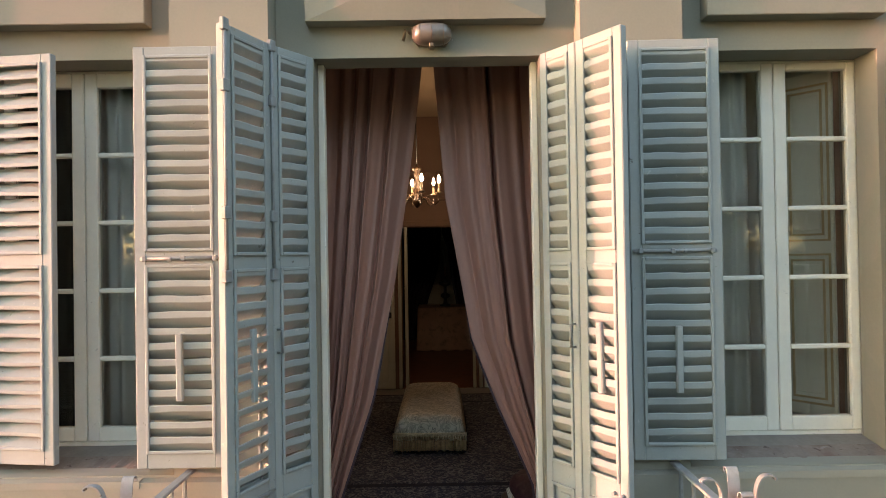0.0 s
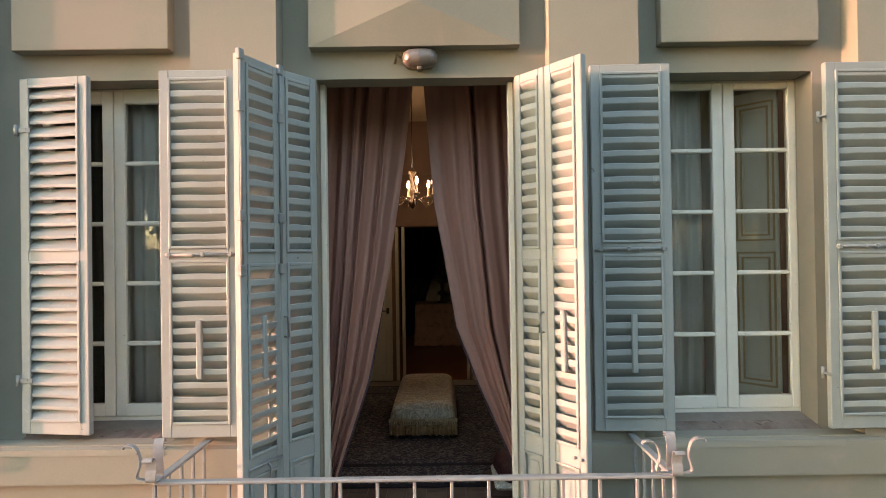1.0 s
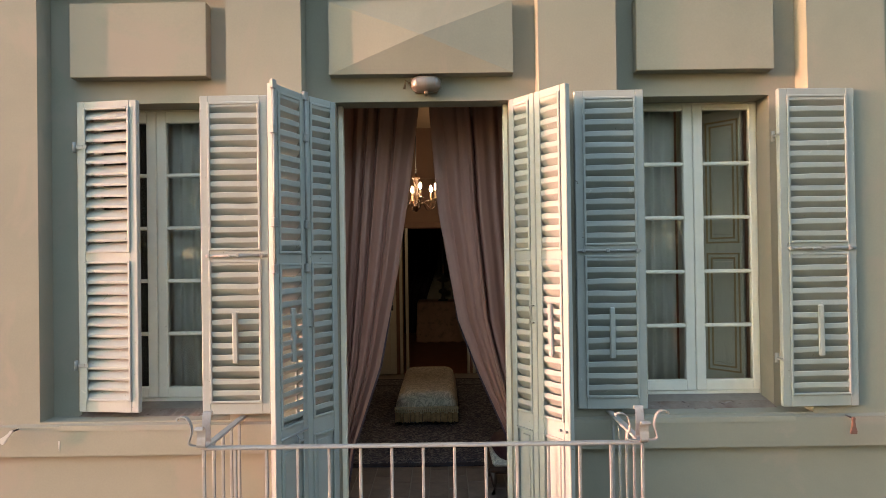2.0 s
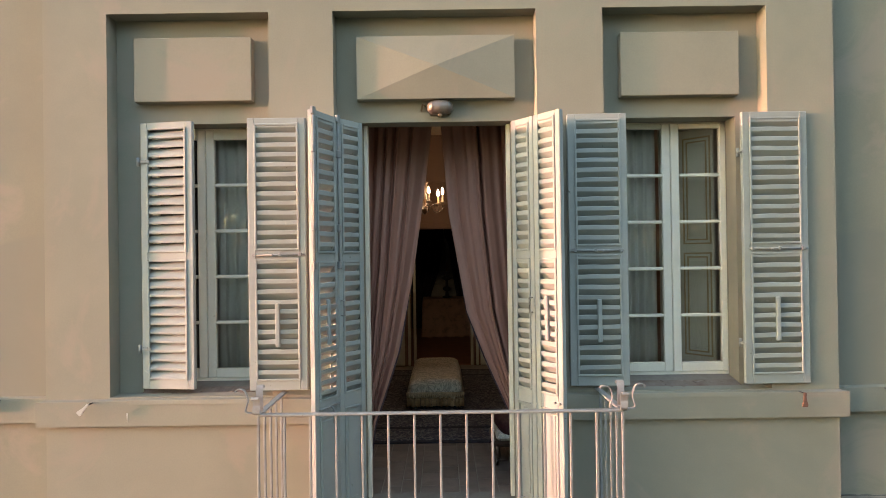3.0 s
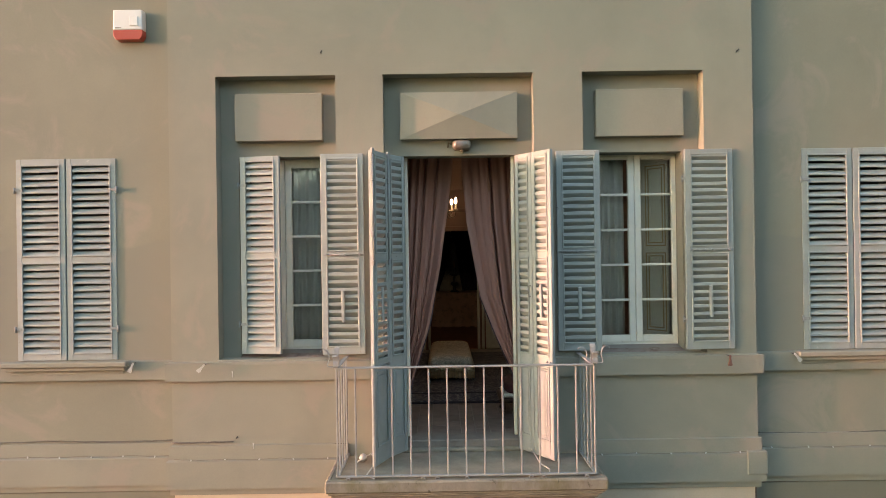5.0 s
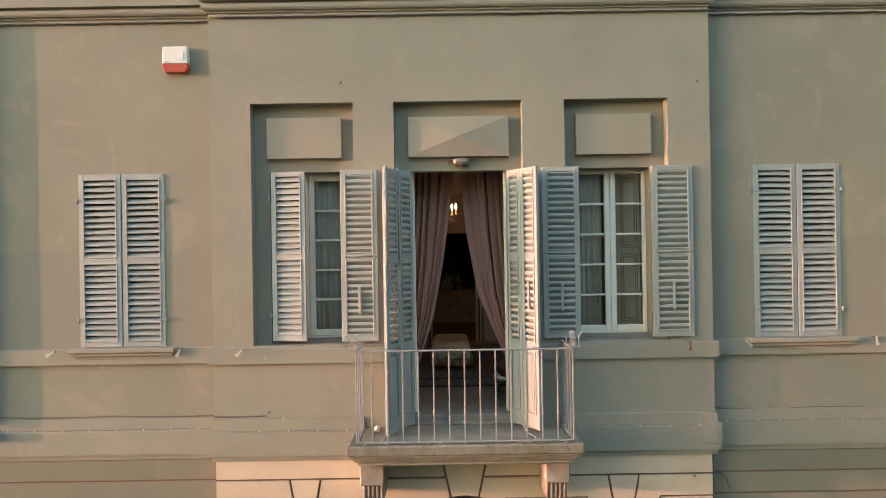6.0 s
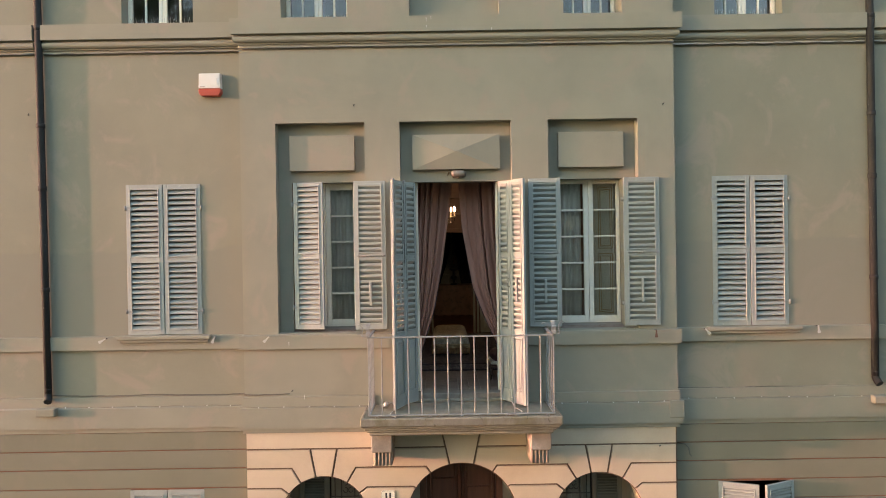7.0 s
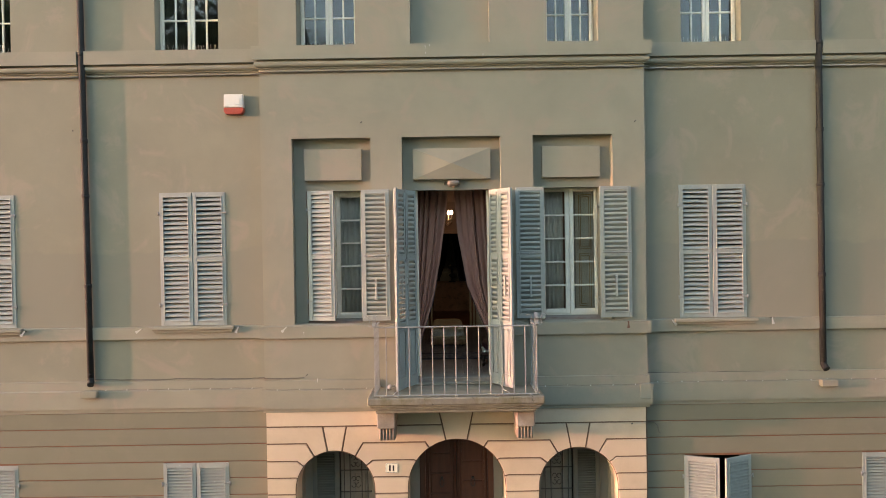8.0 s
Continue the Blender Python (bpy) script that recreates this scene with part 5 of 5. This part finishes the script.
DARK_WOOD = material("dark_polished_wood", (0.055, 0.03, 0.02), 0.35, vary=0.25, scale=6)
ot = thing("ottoman", "long cream brocade ottoman bench with gold fringe", "ottoman")
bm = bmesh.new()
x0, x1, y0, y1 = -0.412, 0.247, 2.88, 4.60
nx, ny = 18, 30
grid = []
for j in range(ny + 1):
    row = []
    for i in range(nx + 1):
        u, v = 2 * i / nx - 1, 2 * j / ny - 1
        k = (1 - abs(u) ** 7) ** 0.5 * (1 - abs(v) ** 24) ** 0.5 if abs(u) < 1 and abs(v) < 1 else 0.0
        row.append(bm.verts.new(((x0 + x1) / 2 + (x1 - x0) / 2 * u * (1 - 0.05 * abs(v) ** 8), (y0 + y1) / 2 + (y1 - y0) / 2 * v * (1 - 0.02 * u * u * abs(v) ** 6),
                                 4.385 + 0.155 * k )))
    grid.append(row)
for a, b in zip(grid, grid[1:]):
    for i in range(nx):
        f = bm.faces.new((a[i], a[i + 1], b[i + 1], b[i]))
        f.smooth = True
ring = [grid[0][i] for i in range(nx + 1)] + [grid[j][nx] for j in range(1, ny + 1)] + [grid[ny][i] for i in range(nx - 1, -1, -1)] + [grid[j][0] for j in range(ny - 1, 0, -1)]
bm.faces.new(ring[::-1])
part("cushion", bm, BROCADE, ot)
bm = bmesh.new()
soft_box(bm, x0 + 0.03, x1 - 0.03, y0 + 0.03, y1 - 0.03, 4.33, 4.384, 0.01)
part("seat_frame", bm, DARK_WOOD, ot)
for lx_ in (x0 + 0.06, x1 - 0.06):
    for ly_ in (y0 + 0.06, y1 - 0.06):
        bm = bmesh.new()
        lathe(bm, [(0.022, 4.186), (0.030, 4.25), (0.024, 4.34)], (lx_, ly_, 0), 10)
        part("leg", bm, DARK_WOOD, ot)
bm = bmesh.new()
rf = random.Random(9)
for i in range(46):
    x = x0 + 0.012 + (x1 - x0 - 0.024) * i / 45
    zb = 4.235 + rf.uniform(-0.008, 0.008)
    tube(bm, [(x, y0 + 0.012 + rf.uniform(-0.004, 0.004), 4.375), (x + rf.uniform(-0.003, 0.003), y0 + 0.01, zb)], 0.0072, 5)
for sx in (x0 + 0.01, x1 - 0.01):
    for i in range(110):
        y = y0 + 0.02 + (y1 - y0 - 0.04) * i / 109
        tube(bm, [(sx, y, 4.375), (sx, y, 4.235 + rf.uniform(-0.008, 0.008))], 0.008, 4)
part("fringe", bm, FRINGE, ot, "brown-gold hanging fringe")
bm = bmesh.new()
for i in range(30):
    x = x0 + 0.01 + (x1 - x0 - 0.02) * i / 29
    tube(bm, [(x, y0 + 0.003, 4.39), (x, y0 - 0.002, 4.37), (x, y0 - 0.002, 4.335 + rf.uniform(-0.01, 0.01))], 0.0095, 6, r2=0.012)
tube(bm, [(x0, y0 + 0.003, 4.388), (x1, y0 + 0.003, 4.388)], 0.010, 8)
part("tassel_braid", bm, FRINGE_PALE, ot, "pale gold braid of small tassels")


def carpet_material():
    m = bpy.data.materials.new("dark_patterned_carpet")
    m.use_nodes = True
    n, l = m.node_tree.nodes, m.node_tree.links
    b = n["Principled BSDF"]
    b.inputs["Roughness"].default_value = 0.95
    tc = n.new("ShaderNodeTexCoord")
    v1 = n.new("ShaderNodeTexNoise")
    v1.inputs["Scale"].default_value = 16
    v1.inputs["Detail"].default_value = 3
    v1.inputs["Distortion"].default_value = 2.5
    v2 = n.new("ShaderNodeTexNoise")
    v2.inputs["Scale"].default_value = 60
    l.new(tc.outputs["Object"], v1.inputs["Vector"])
    l.new(tc.outputs["Object"], v2.inputs["Vector"])
    r = n.new("ShaderNodeValToRGB")
    e = r.color_ramp.elements
    e[0].position, e[0].color = 0.40, (0.035, 0.04, 0.065, 1)
    e[1].position, e[1].color = 0.62, (0.22, 0.215, 0.215, 1)
    k = e.new(0.5)
    k.color = (0.08, 0.077, 0.092, 1)
    l.new(v1.outputs["Fac"], r.inputs["Fac"])
    mx = n.new("ShaderNodeMix")
    mx.data_type, mx.blend_type = "RGBA", "OVERLAY"
    mx.inputs["Factor"].default_value = 0.6
    l.new(r.outputs["Color"], mx.inputs["A"])
    l.new(v2.outputs["Fac"], mx.inputs["B"])
    l.new(mx.outputs["Result"], b.inputs["Base Color"])
    return m


rug = thing("carpet", "large dark patterned carpet with borders on the tiled floor", "carpet")
CARPET = carpet_material()
CARPET_EDGE = material("dark_blue_carpet_border", (0.025, 0.025, 0.038), 0.95, vary=0.5, scale=25, grain=90)
bm = bmesh.new()
soft_box(bm, -1.45, 1.45, 1.63, 5.5, FLOOR, FLOOR + 0.012, 0.004)
part("border", bm, CARPET_EDGE, rug)
bm = bmesh.new()
soft_box(bm, -1.38, 1.38, 1.70, 5.43, FLOOR + 0.004, FLOOR + 0.0165, 0.004)
part("outer_band", bm, CARPET, rug)
bm = bmesh.new()
soft_box(bm, -0.98, 0.98, 2.10, 5.03, FLOOR + 0.004, FLOOR + 0.020, 0.004)
part("stripe", bm, CARPET_EDGE, rug)
bm = bmesh.new()
soft_box(bm, -0.92, 0.92, 2.16, 4.97, FLOOR + 0.004, FLOOR + 0.024, 0.004)
part("field", bm, CARPET, rug)

# chandelier
BRASS = material("gilded_wood", (0.075, 0.035, 0.016), 0.45, 0.0, vary=0.25, scale=20)
CANDLE = material("ivory_candle_sleeve", (0.30, 0.20, 0.12), 0.6, vary=0.05)
BULB = material("warm_bulb", (1.0, 0.74, 0.48), 0.3, vary=0.0, bump=0, emit=22.0)
cx_, cy_, cz_ = -0.20, 3.88, 6.53
ch = thing("chandelier", "gilded chandelier with lit candle bulbs on curled arms", "chandelier")
bm = bmesh.new()
lathe(bm, [(0.004, -0.06), (0.016, -0.05), (0.03, -0.03), (0.05, 0.0), (0.052, 0.02), (0.03, 0.035), (0.032, 0.055), (0.022, 0.075), (0.02, 0.10), (0.034, 0.13), (0.036, 0.155), (0.022, 0.175), (0.026, 0.19), (0.018, 0.21), (0.02, 0.27), (0.034, 0.30), (0.026, 0.315), (0.045, 0.34), (0.05, 0.355), (0.02, 0.37), (0.008, 0.40)], (cx_, cy_, cz_), 16)
part("stem", bm, BRASS, ch)
bm = bmesh.new()
tube(bm, [(cx_, cy_, cz_ + 0.40), (cx_, cy_, 7.87)], 0.006, 6)
part("chain", bm, IRON_DARK, ch)
for i in range(6):
    a = i * math.pi / 3 - 0.28
    d = Vector((math.cos(a), math.sin(a), 0))
    c0 = Vector((cx_, cy_, cz_))
    bm = bmesh.new()
    tube(bm, [c0 + d * r + Vector((0, 0, h)) for r, h in ((0.05, 0.02), (0.09, 0.05), (0.13, 0.03), (0.16, -0.015), (0.20, -0.03), (0.235, 0.0), (0.24, 0.05), (0.24, 0.085))], 0.008, 6)
    tube(bm, [c0 + d * (0.15 + 0.03 * math.cos(q)) + Vector((0, 0, 0.045 + 0.03 * math.sin(q))) for q in [k * 0.6 for k in range(9)]], 0.006, 5)
    arm = part("arm", bm, BRASS, ch)
    p = c0 + d * 0.24
    bm = bmesh.new()
    lathe(bm, [(0.010, 0.08), (0.034, 0.09), (0.036, 0.098), (0.014, 0.105), (0.012, 0.19), (0.010, 0.195)], p, 12)
    part("candle_sleeve", bm, CANDLE, arm)
    bm = bmesh.new()
    lathe(bm, [(0.008, 0.195), (0.015, 0.21), (0.0175, 0.225), (0.014, 0.245), (0.006, 0.265), (0.001, 0.278)], p, 12)
    part("bulb", bm, BULB, arm, "lit flame-shaped bulb")

# doorway trim, inner doors
TRIM_PALE = material("pale_green_grey_woodwork", (0.5, 0.49, 0.41), 0.5, vary=0.08)
df = thing("doorway_frame", "pale painted frame of the inner doorway", "door frame", kind="structure")
for x in (-0.53, -0.44, 0.47, 0.555):
    bm = bmesh.new()
    soft_box(bm, x - 0.022, x + 0.022, ROOM_Y - 0.04, ROOM_Y + 0.02, FLOOR, 6.37, 0.008)
    part("casing", bm, TRIM_PALE, df)
bm = bmesh.new()
soft_box(bm, -0.60, 0.62, ROOM_Y - 0.045, ROOM_Y + 0.0, 6.365, 6.45, 0.01)
soft_box(bm, -0.80, 0.82, ROOM_Y - 0.06, ROOM_Y + 0.0, 6.72, 6.78, 0.01)
soft_box(bm, -0.9, 0.92, ROOM_Y - 0.03, ROOM_Y + 0.0, 7.10, 7.13, 0.01)
part("overdoor", bm, ROOM, df)
for sg in (-1, 1):
    idr = thing("inner_door", "pale panelled door leaf opened back against the wall", "door", "inner doors")
    bm = bmesh.new()
    a, b = sorted((sg * 0.60, sg * 1.12))
    soft_box(bm, a, b, ROOM_Y - 0.09, ROOM_Y - 0.05, FLOOR + 0.01, 6.33, 0.006)
    for z0, z1 in ((4.28, 4.95), (5.1, 6.2)):
        soft_box(bm, a + 0.08, b - 0.08, ROOM_Y - 0.10, ROOM_Y - 0.085, z0, z1, 0.012)
    lf = part("leaf", bm, TRIM_PALE, idr)
    bm = bmesh.new()
    hx = sg * 0.66
    soft_box(bm, hx - 0.02, hx + 0.02, ROOM_Y - 0.11, ROOM_Y - 0.095, 5.14, 5.22, 0.004)
    tube(bm, [(hx, ROOM_Y - 0.10, 5.18), (hx, ROOM_Y - 0.14, 5.18), (hx + sg * 0.07, ROOM_Y - 0.145, 5.18)], 0.008, 6)
    part("handle", bm, IRON_DARK, lf)

# table in the second room
RED_FLOOR = material("red_terracotta", (0.238, 0.0936, 0.054), 0.5, vary=0.2, scale=5)
bm = bmesh.new()
box(bm, -3.1, 3.1, ROOM_Y + 0.0, ROOM_Y + 5.5, FLOOR - 0.005, FLOOR)
structure("floor_far", bm, RED_FLOOR, "red terracotta floor of the second room", "floor")
CLOTH = material("floral_tablecloth", (0.46, 0.30, 0.22), 0.85, vary=0.1, scale=3, stain=(0.173, 0.13, 0.101), stain_scale=9, stain_amount=0.8)
tb = thing("table", "table under a floor-length floral cloth", "table")
bm = bmesh.new()
tx0, tx1, ty0, ty1 = -0.42, 0.95, 9.35, 10.25
for z0, z1 in ((4.20, 5.0),):
    n = 120
    top, bot = [], []
    per = [(tx0 + (tx1 - tx0) * i / 40, ty0) for i in range(40)] + [(tx1, ty0 + (ty1 - ty0) * i / 20) for i in range(20)] + [(tx1 - (tx1 - tx0) * i / 40, ty1) for i in range(40)] + [(tx0, ty1 - (ty1 - ty0) * i / 20) for i in range(20)]
    mx_, my_ = (tx0 + tx1) / 2, (ty0 + ty1) / 2
    for i, (x, y) in enumerate(per):
        w = 1.03 + 0.035 * math.sin(i * 0.9) + 0.02 * math.sin(i * 0.37 + 1)
        top.append(bm.verts.new((x, y, z1)))
        bot.append(bm.verts.new((mx_ + (x - mx_) * w, my_ + (y - my_) * w, z0 + 0.01 * math.sin(i))))
    for i in range(n):
        j = (i + 1) % n
        f = bm.faces.new((bot[i], bot[j], top[j], top[i]))
        f.smooth = True
    bm.faces.new(top)
part("tablecloth", bm, CLOTH, tb)
bm = bmesh.new()
soft_box(bm, tx0 + 0.02, tx1 - 0.02, ty0 + 0.02, ty1 - 0.02, 4.96, 4.996, 0.01)
part("tabletop", bm, DARK_WOOD, tb)
cst = thing("candlestick", "dark candlestick standing on the cloth-covered table", "candlestick")
bm = bmesh.new()
lathe(bm, [(0.10, 4.941), (0.10, 4.97), (0.04, 4.99), (0.03, 5.08), (0.09, 5.12), (0.09, 5.16), (0.03, 5.2), (0.03, 5.32), (0.12, 5.36), (0.12, 5.40), (0.03, 5.42), (0.02, 5.52)], (0.1, 9.75, 0.06), 14)
part("stick", bm, IRON_DARK, cst)
bm = bmesh.new()
lathe(bm, [(0.018, 5.52), (0.018, 5.68), (0.004, 5.70)], (0.1, 9.75, 0.06), 10)
part("candle", bm, CANDLE, cst)
DRAPE = material("dark_drape", (0.035, 0.03, 0.035), 0.8, vary=0.2)


def tied_drape(outer, keys, y, folds, seed):
    """A long drape drawn aside; keys are (z, inner edge x) from the top down."""
    rnd = random.Random(seed)
    bm = bmesh.new()
    n, ph, rows = folds * 10, rnd.uniform(0, 6), []
    for (za, xa), (zb, xb) in zip(keys, keys[1:]):
        for k in range(6):
            z, edge = za + (zb - za) * k / 6, xa + (xb - xa) * k / 6
            rows.append([bm.verts.new((outer + (edge - outer) * i / n, y + 0.045 * math.sin(2 * math.pi * folds * i / n + ph), z)) for i in range(n + 1)])
    rows.append([bm.verts.new((v.co.x, v.co.y, keys[-1][0])) for v in rows[-1]])
    for a, b in zip(rows, rows[1:]):
        for i in range(n):
            bm.faces.new((a[i], a[i + 1], b[i + 1], b[i])).smooth = True
    ob = part("far_drape", bm, DRAPE)
    ob.modifiers.new("thickness", "SOLIDIFY").thickness = 0.004
    return tagged(ob, "dark drape drawn aside at the end of the second room", "curtain", "far drapes")


tied_drape(-1.6, ((6.9, 0.02), (6.43, 0.04), (5.9, -0.01), (5.52, -0.09), (5.04, -0.26), (4.186, -0.42)), 11.1, 9, 11)
tied_drape(1.8, ((6.9, 0.06), (6.43, 0.06), (6.12, 0.17), (5.40, 0.256), (5.03, 0.325), (4.186, 0.42)), 11.1, 9, 12)
fd = thing("panelled_door", "closed pale panelled door behind the far drapes", "door")
bm = bmesh.new()
soft_box(bm, -0.46, 0.56, 11.41, 11.468, FLOOR, 6.75, 0.006)
for px0, px1 in ((-0.36, 0.0), (0.09, 0.46)):
    for z0, z1 in ((4.35, 5.22), (5.34, 6.6)):
        soft_box(bm, px0, px1, 11.395, 11.42, z0, z1, 0.014)
part("leaf", bm, TRIM_PALE, fd)

# chair by the door
chr_ = thing("chair", "low dark wooden stool chair with a cream seat beside the door", "chair")
for px_, py_ in ((0.46, 0.98), (0.90, 0.98), (0.46, 1.40), (0.90, 1.40)):
    bm = bmesh.new()
    tube(bm, [(px_, py_, FLOOR), (px_ + 0.01, py_, 4.26), (px_ - 0.005, py_, 4.35)], 0.016, 8, r2=0.026)
    part("leg", bm, DARK_WOOD, chr_)
bm = bmesh.new()
soft_box(bm, 0.42, 0.94, 0.95, 1.44, 4.335, 4.385, 0.018)
part("seat_frame", bm, DARK_WOOD, chr_)
bm = bmesh.new()
soft_box(bm, 0.455, 0.925, 0.96, 1.43, 4.385, 4.43, 0.02)
part("seat", bm, BROCADE, chr_)
PURPLE = material("purple_damask", (0.0504, 0.0115, 0.0158), 0.6, vary=0.4, scale=18, stain=(0.115, 0.0648, 0.0576), stain_scale=22, stain_amount=0.6)
bm = bmesh.new()
t = bmesh.new()
bmesh.ops.create_uvsphere(t, u_segments=24, v_segments=14, radius=1.0)
for v in t.verts:
    s = lambda q, e: math.copysign(abs(q) ** e, q)
    v.co = Vector((0.20 * s(v.co.x, 0.6), 0.19 * s(v.co.y, 0.6), 0.085 * v.co.z + 0.012 * math.sin(14 * v.co.x + 5 * v.co.y)))
for f in t.faces:
    f.smooth = True
merge(bm, t, pose(0.67, 1.16, 4.505, 12, -10, 20))
tagged(part("cushion", bm, PURPLE), "crumpled purple damask cushion on the chair", "cushion")

# ---- trees across the forecourt, and others added to screen sun and sky ----
BARK = material("grey_brown_bark", (0.12, 0.09, 0.065), 0.9, vary=0.3, scale=4, bump=0.6)
LEAF = material("green_foliage", (0.07, 0.095, 0.04), 0.7, vary=0.35, scale=0.6, grain=5)


def tree(x, y, height, radius, leaves, seed, label, leaf_size=0.4, base=0.25):
    """A trunk with limbs, and a crown of many small leaf clumps with gaps."""
    rnd = random.Random(seed)
    root = thing("tree", label, "tree", "trees of the garden", m=pose(x, y, 0))
    bm = bmesh.new()
    tube(bm, [(0, 0, 0), (0.1, 0.05, height * 0.2), (-0.05, 0.1, height * 0.45), (0.1, 0, height * 0.8)], height * 0.026, 10, r2=height * 0.006)
    tips = []
    for i in range(16):
        a, z0 = rnd.uniform(0, 6.28), height * rnd.uniform(base, max(0.7, base + 0.2))
        e = Vector((math.cos(a), math.sin(a), 0)) * radius * rnd.uniform(0.45, 0.95)
        top = Vector((e.x, e.y, min(height * 0.97, z0 + height * rnd.uniform(0.08, 0.35))))
        tube(bm, [(0, 0, z0), (e.x * 0.5, e.y * 0.5, (z0 + top.z) / 2 - 0.2), top], height * 0.009, 6, r2=0.02)
        tips += [top, Vector((e.x * 0.55, e.y * 0.55, (z0 + top.z) / 2))]
    for i in range(10):
        tips.append(Vector((rnd.gauss(0, radius * 0.35), rnd.gauss(0, radius * 0.35), height * rnd.uniform(0.55, 0.98))))
    part("trunk", bm, BARK, root)
    verts, faces = [], []
    for i in range(leaves):
        c = rnd.choice(tips)
        p = c + Vector((rnd.gauss(0, 1), rnd.gauss(0, 1), rnd.gauss(0, 0.8))) * radius * 0.17
        r = Euler((rnd.uniform(0, 6.28), rnd.uniform(0, 6.28), rnd.uniform(0, 6.28))).to_matrix()
        s = leaf_size * rnd.uniform(0.6, 1.3)
        k = len(verts)
        for u, v in ((-0.5, 0), (0, -0.32), (0.5, 0), (0, 0.32)):
            verts.append(p + r @ Vector((u * s, v * s, 0.05 * s * abs(u))))
        faces.append((k, k + 1, k + 2, k + 3))
    me = bpy.data.meshes.new("crown")
    me.from_pydata([tuple(v) for v in verts], [], faces)
    me.materials.append(LEAF)
    part("crown", me, LEAF, root)
    return root


# out-of-view trees placed to filter the low sun on the facade's right
tree(-97.0, -20.2, 21.0, 5.5, 5000, 1, "unseen tall tree with an open leafy crown, added to thin the sun", 0.5, base=0.47)
tree(-97.0, -18.85, 18.5, 2.9, 10500, 3, "unseen slender dense tree, added to shade the facade's right side", 0.55, base=0.545)
tree(-97.0, -20.3, 11.2, 4.3, 9000, 2, "unseen small dense tree, added to shade the lower right wall", 0.4)
ts = random.Random(8)
# added second row and shrubs block bright sky gaps the panes would mirror
for i in range(3):
    tree(-31 + 5.5 * i, -43 + ts.uniform(-1, 1), 23, 5.0, 9000, 90 + i, "leafy tree added behind the row to fill sky gaps in reflections", 0.7)
for i in range(18):
    tree(-29 + 3.9 * i, -30.5 + ts.uniform(-1, 1), 6.5 * ts.uniform(0.85, 1.15), 2.6, 2600, 60 + i, "low leafy shrub added to fill sky gaps in reflections", 0.45)
for i in range(18):
    x = -29 + 5.6 * i + ts.uniform(-1, 1)
    tall = 24 if x < -12 else (9.5 if x < 3 else 15 if x < 12 else 20)
    tree(x, -34 + ts.uniform(-3, 3), tall * ts.uniform(0.92, 1.08), 5.2, 11000 if tall < 20 else 15000, 20 + i, "leafy garden tree across the forecourt", 0.4)


# out-of-view trees added to dim the sky light from the east
for x, y, h in ((23, -4.5, 15), (25, -10, 16), (28, -15.5, 15), (31, -21, 14)):
    tree(x, y, h, 4.2, 9000, int(x), "unseen leafy tree added to block the eastern sky light", 0.5)

# floor tiles between threshold and carpet, pieces last
fl_ = bpy.data.objects["floor"]
bm = bmesh.new()
soft_box(bm, -0.1455, 0.1455, -0.0705, 0.0705, -0.006, 0.0, 0.002, pose(0, 0, 0, 0, 0, 90))
tile = mesh_of("tile", bm, TILE)
rt = random.Random(2)
for i in range(16):
    for j in range(5):
        o = part("tile", tile, TILE, fl_)
        o.matrix_basis = pose(-1.13 + 0.148 * i, 0.51 + 0.298 * j - (0.149 if i % 2 else 0) + 0.0, FLOOR + rt.uniform(-0.0008, 0.0008), rt.gauss(0, 0.15), rt.gauss(0, 0.15), 0)
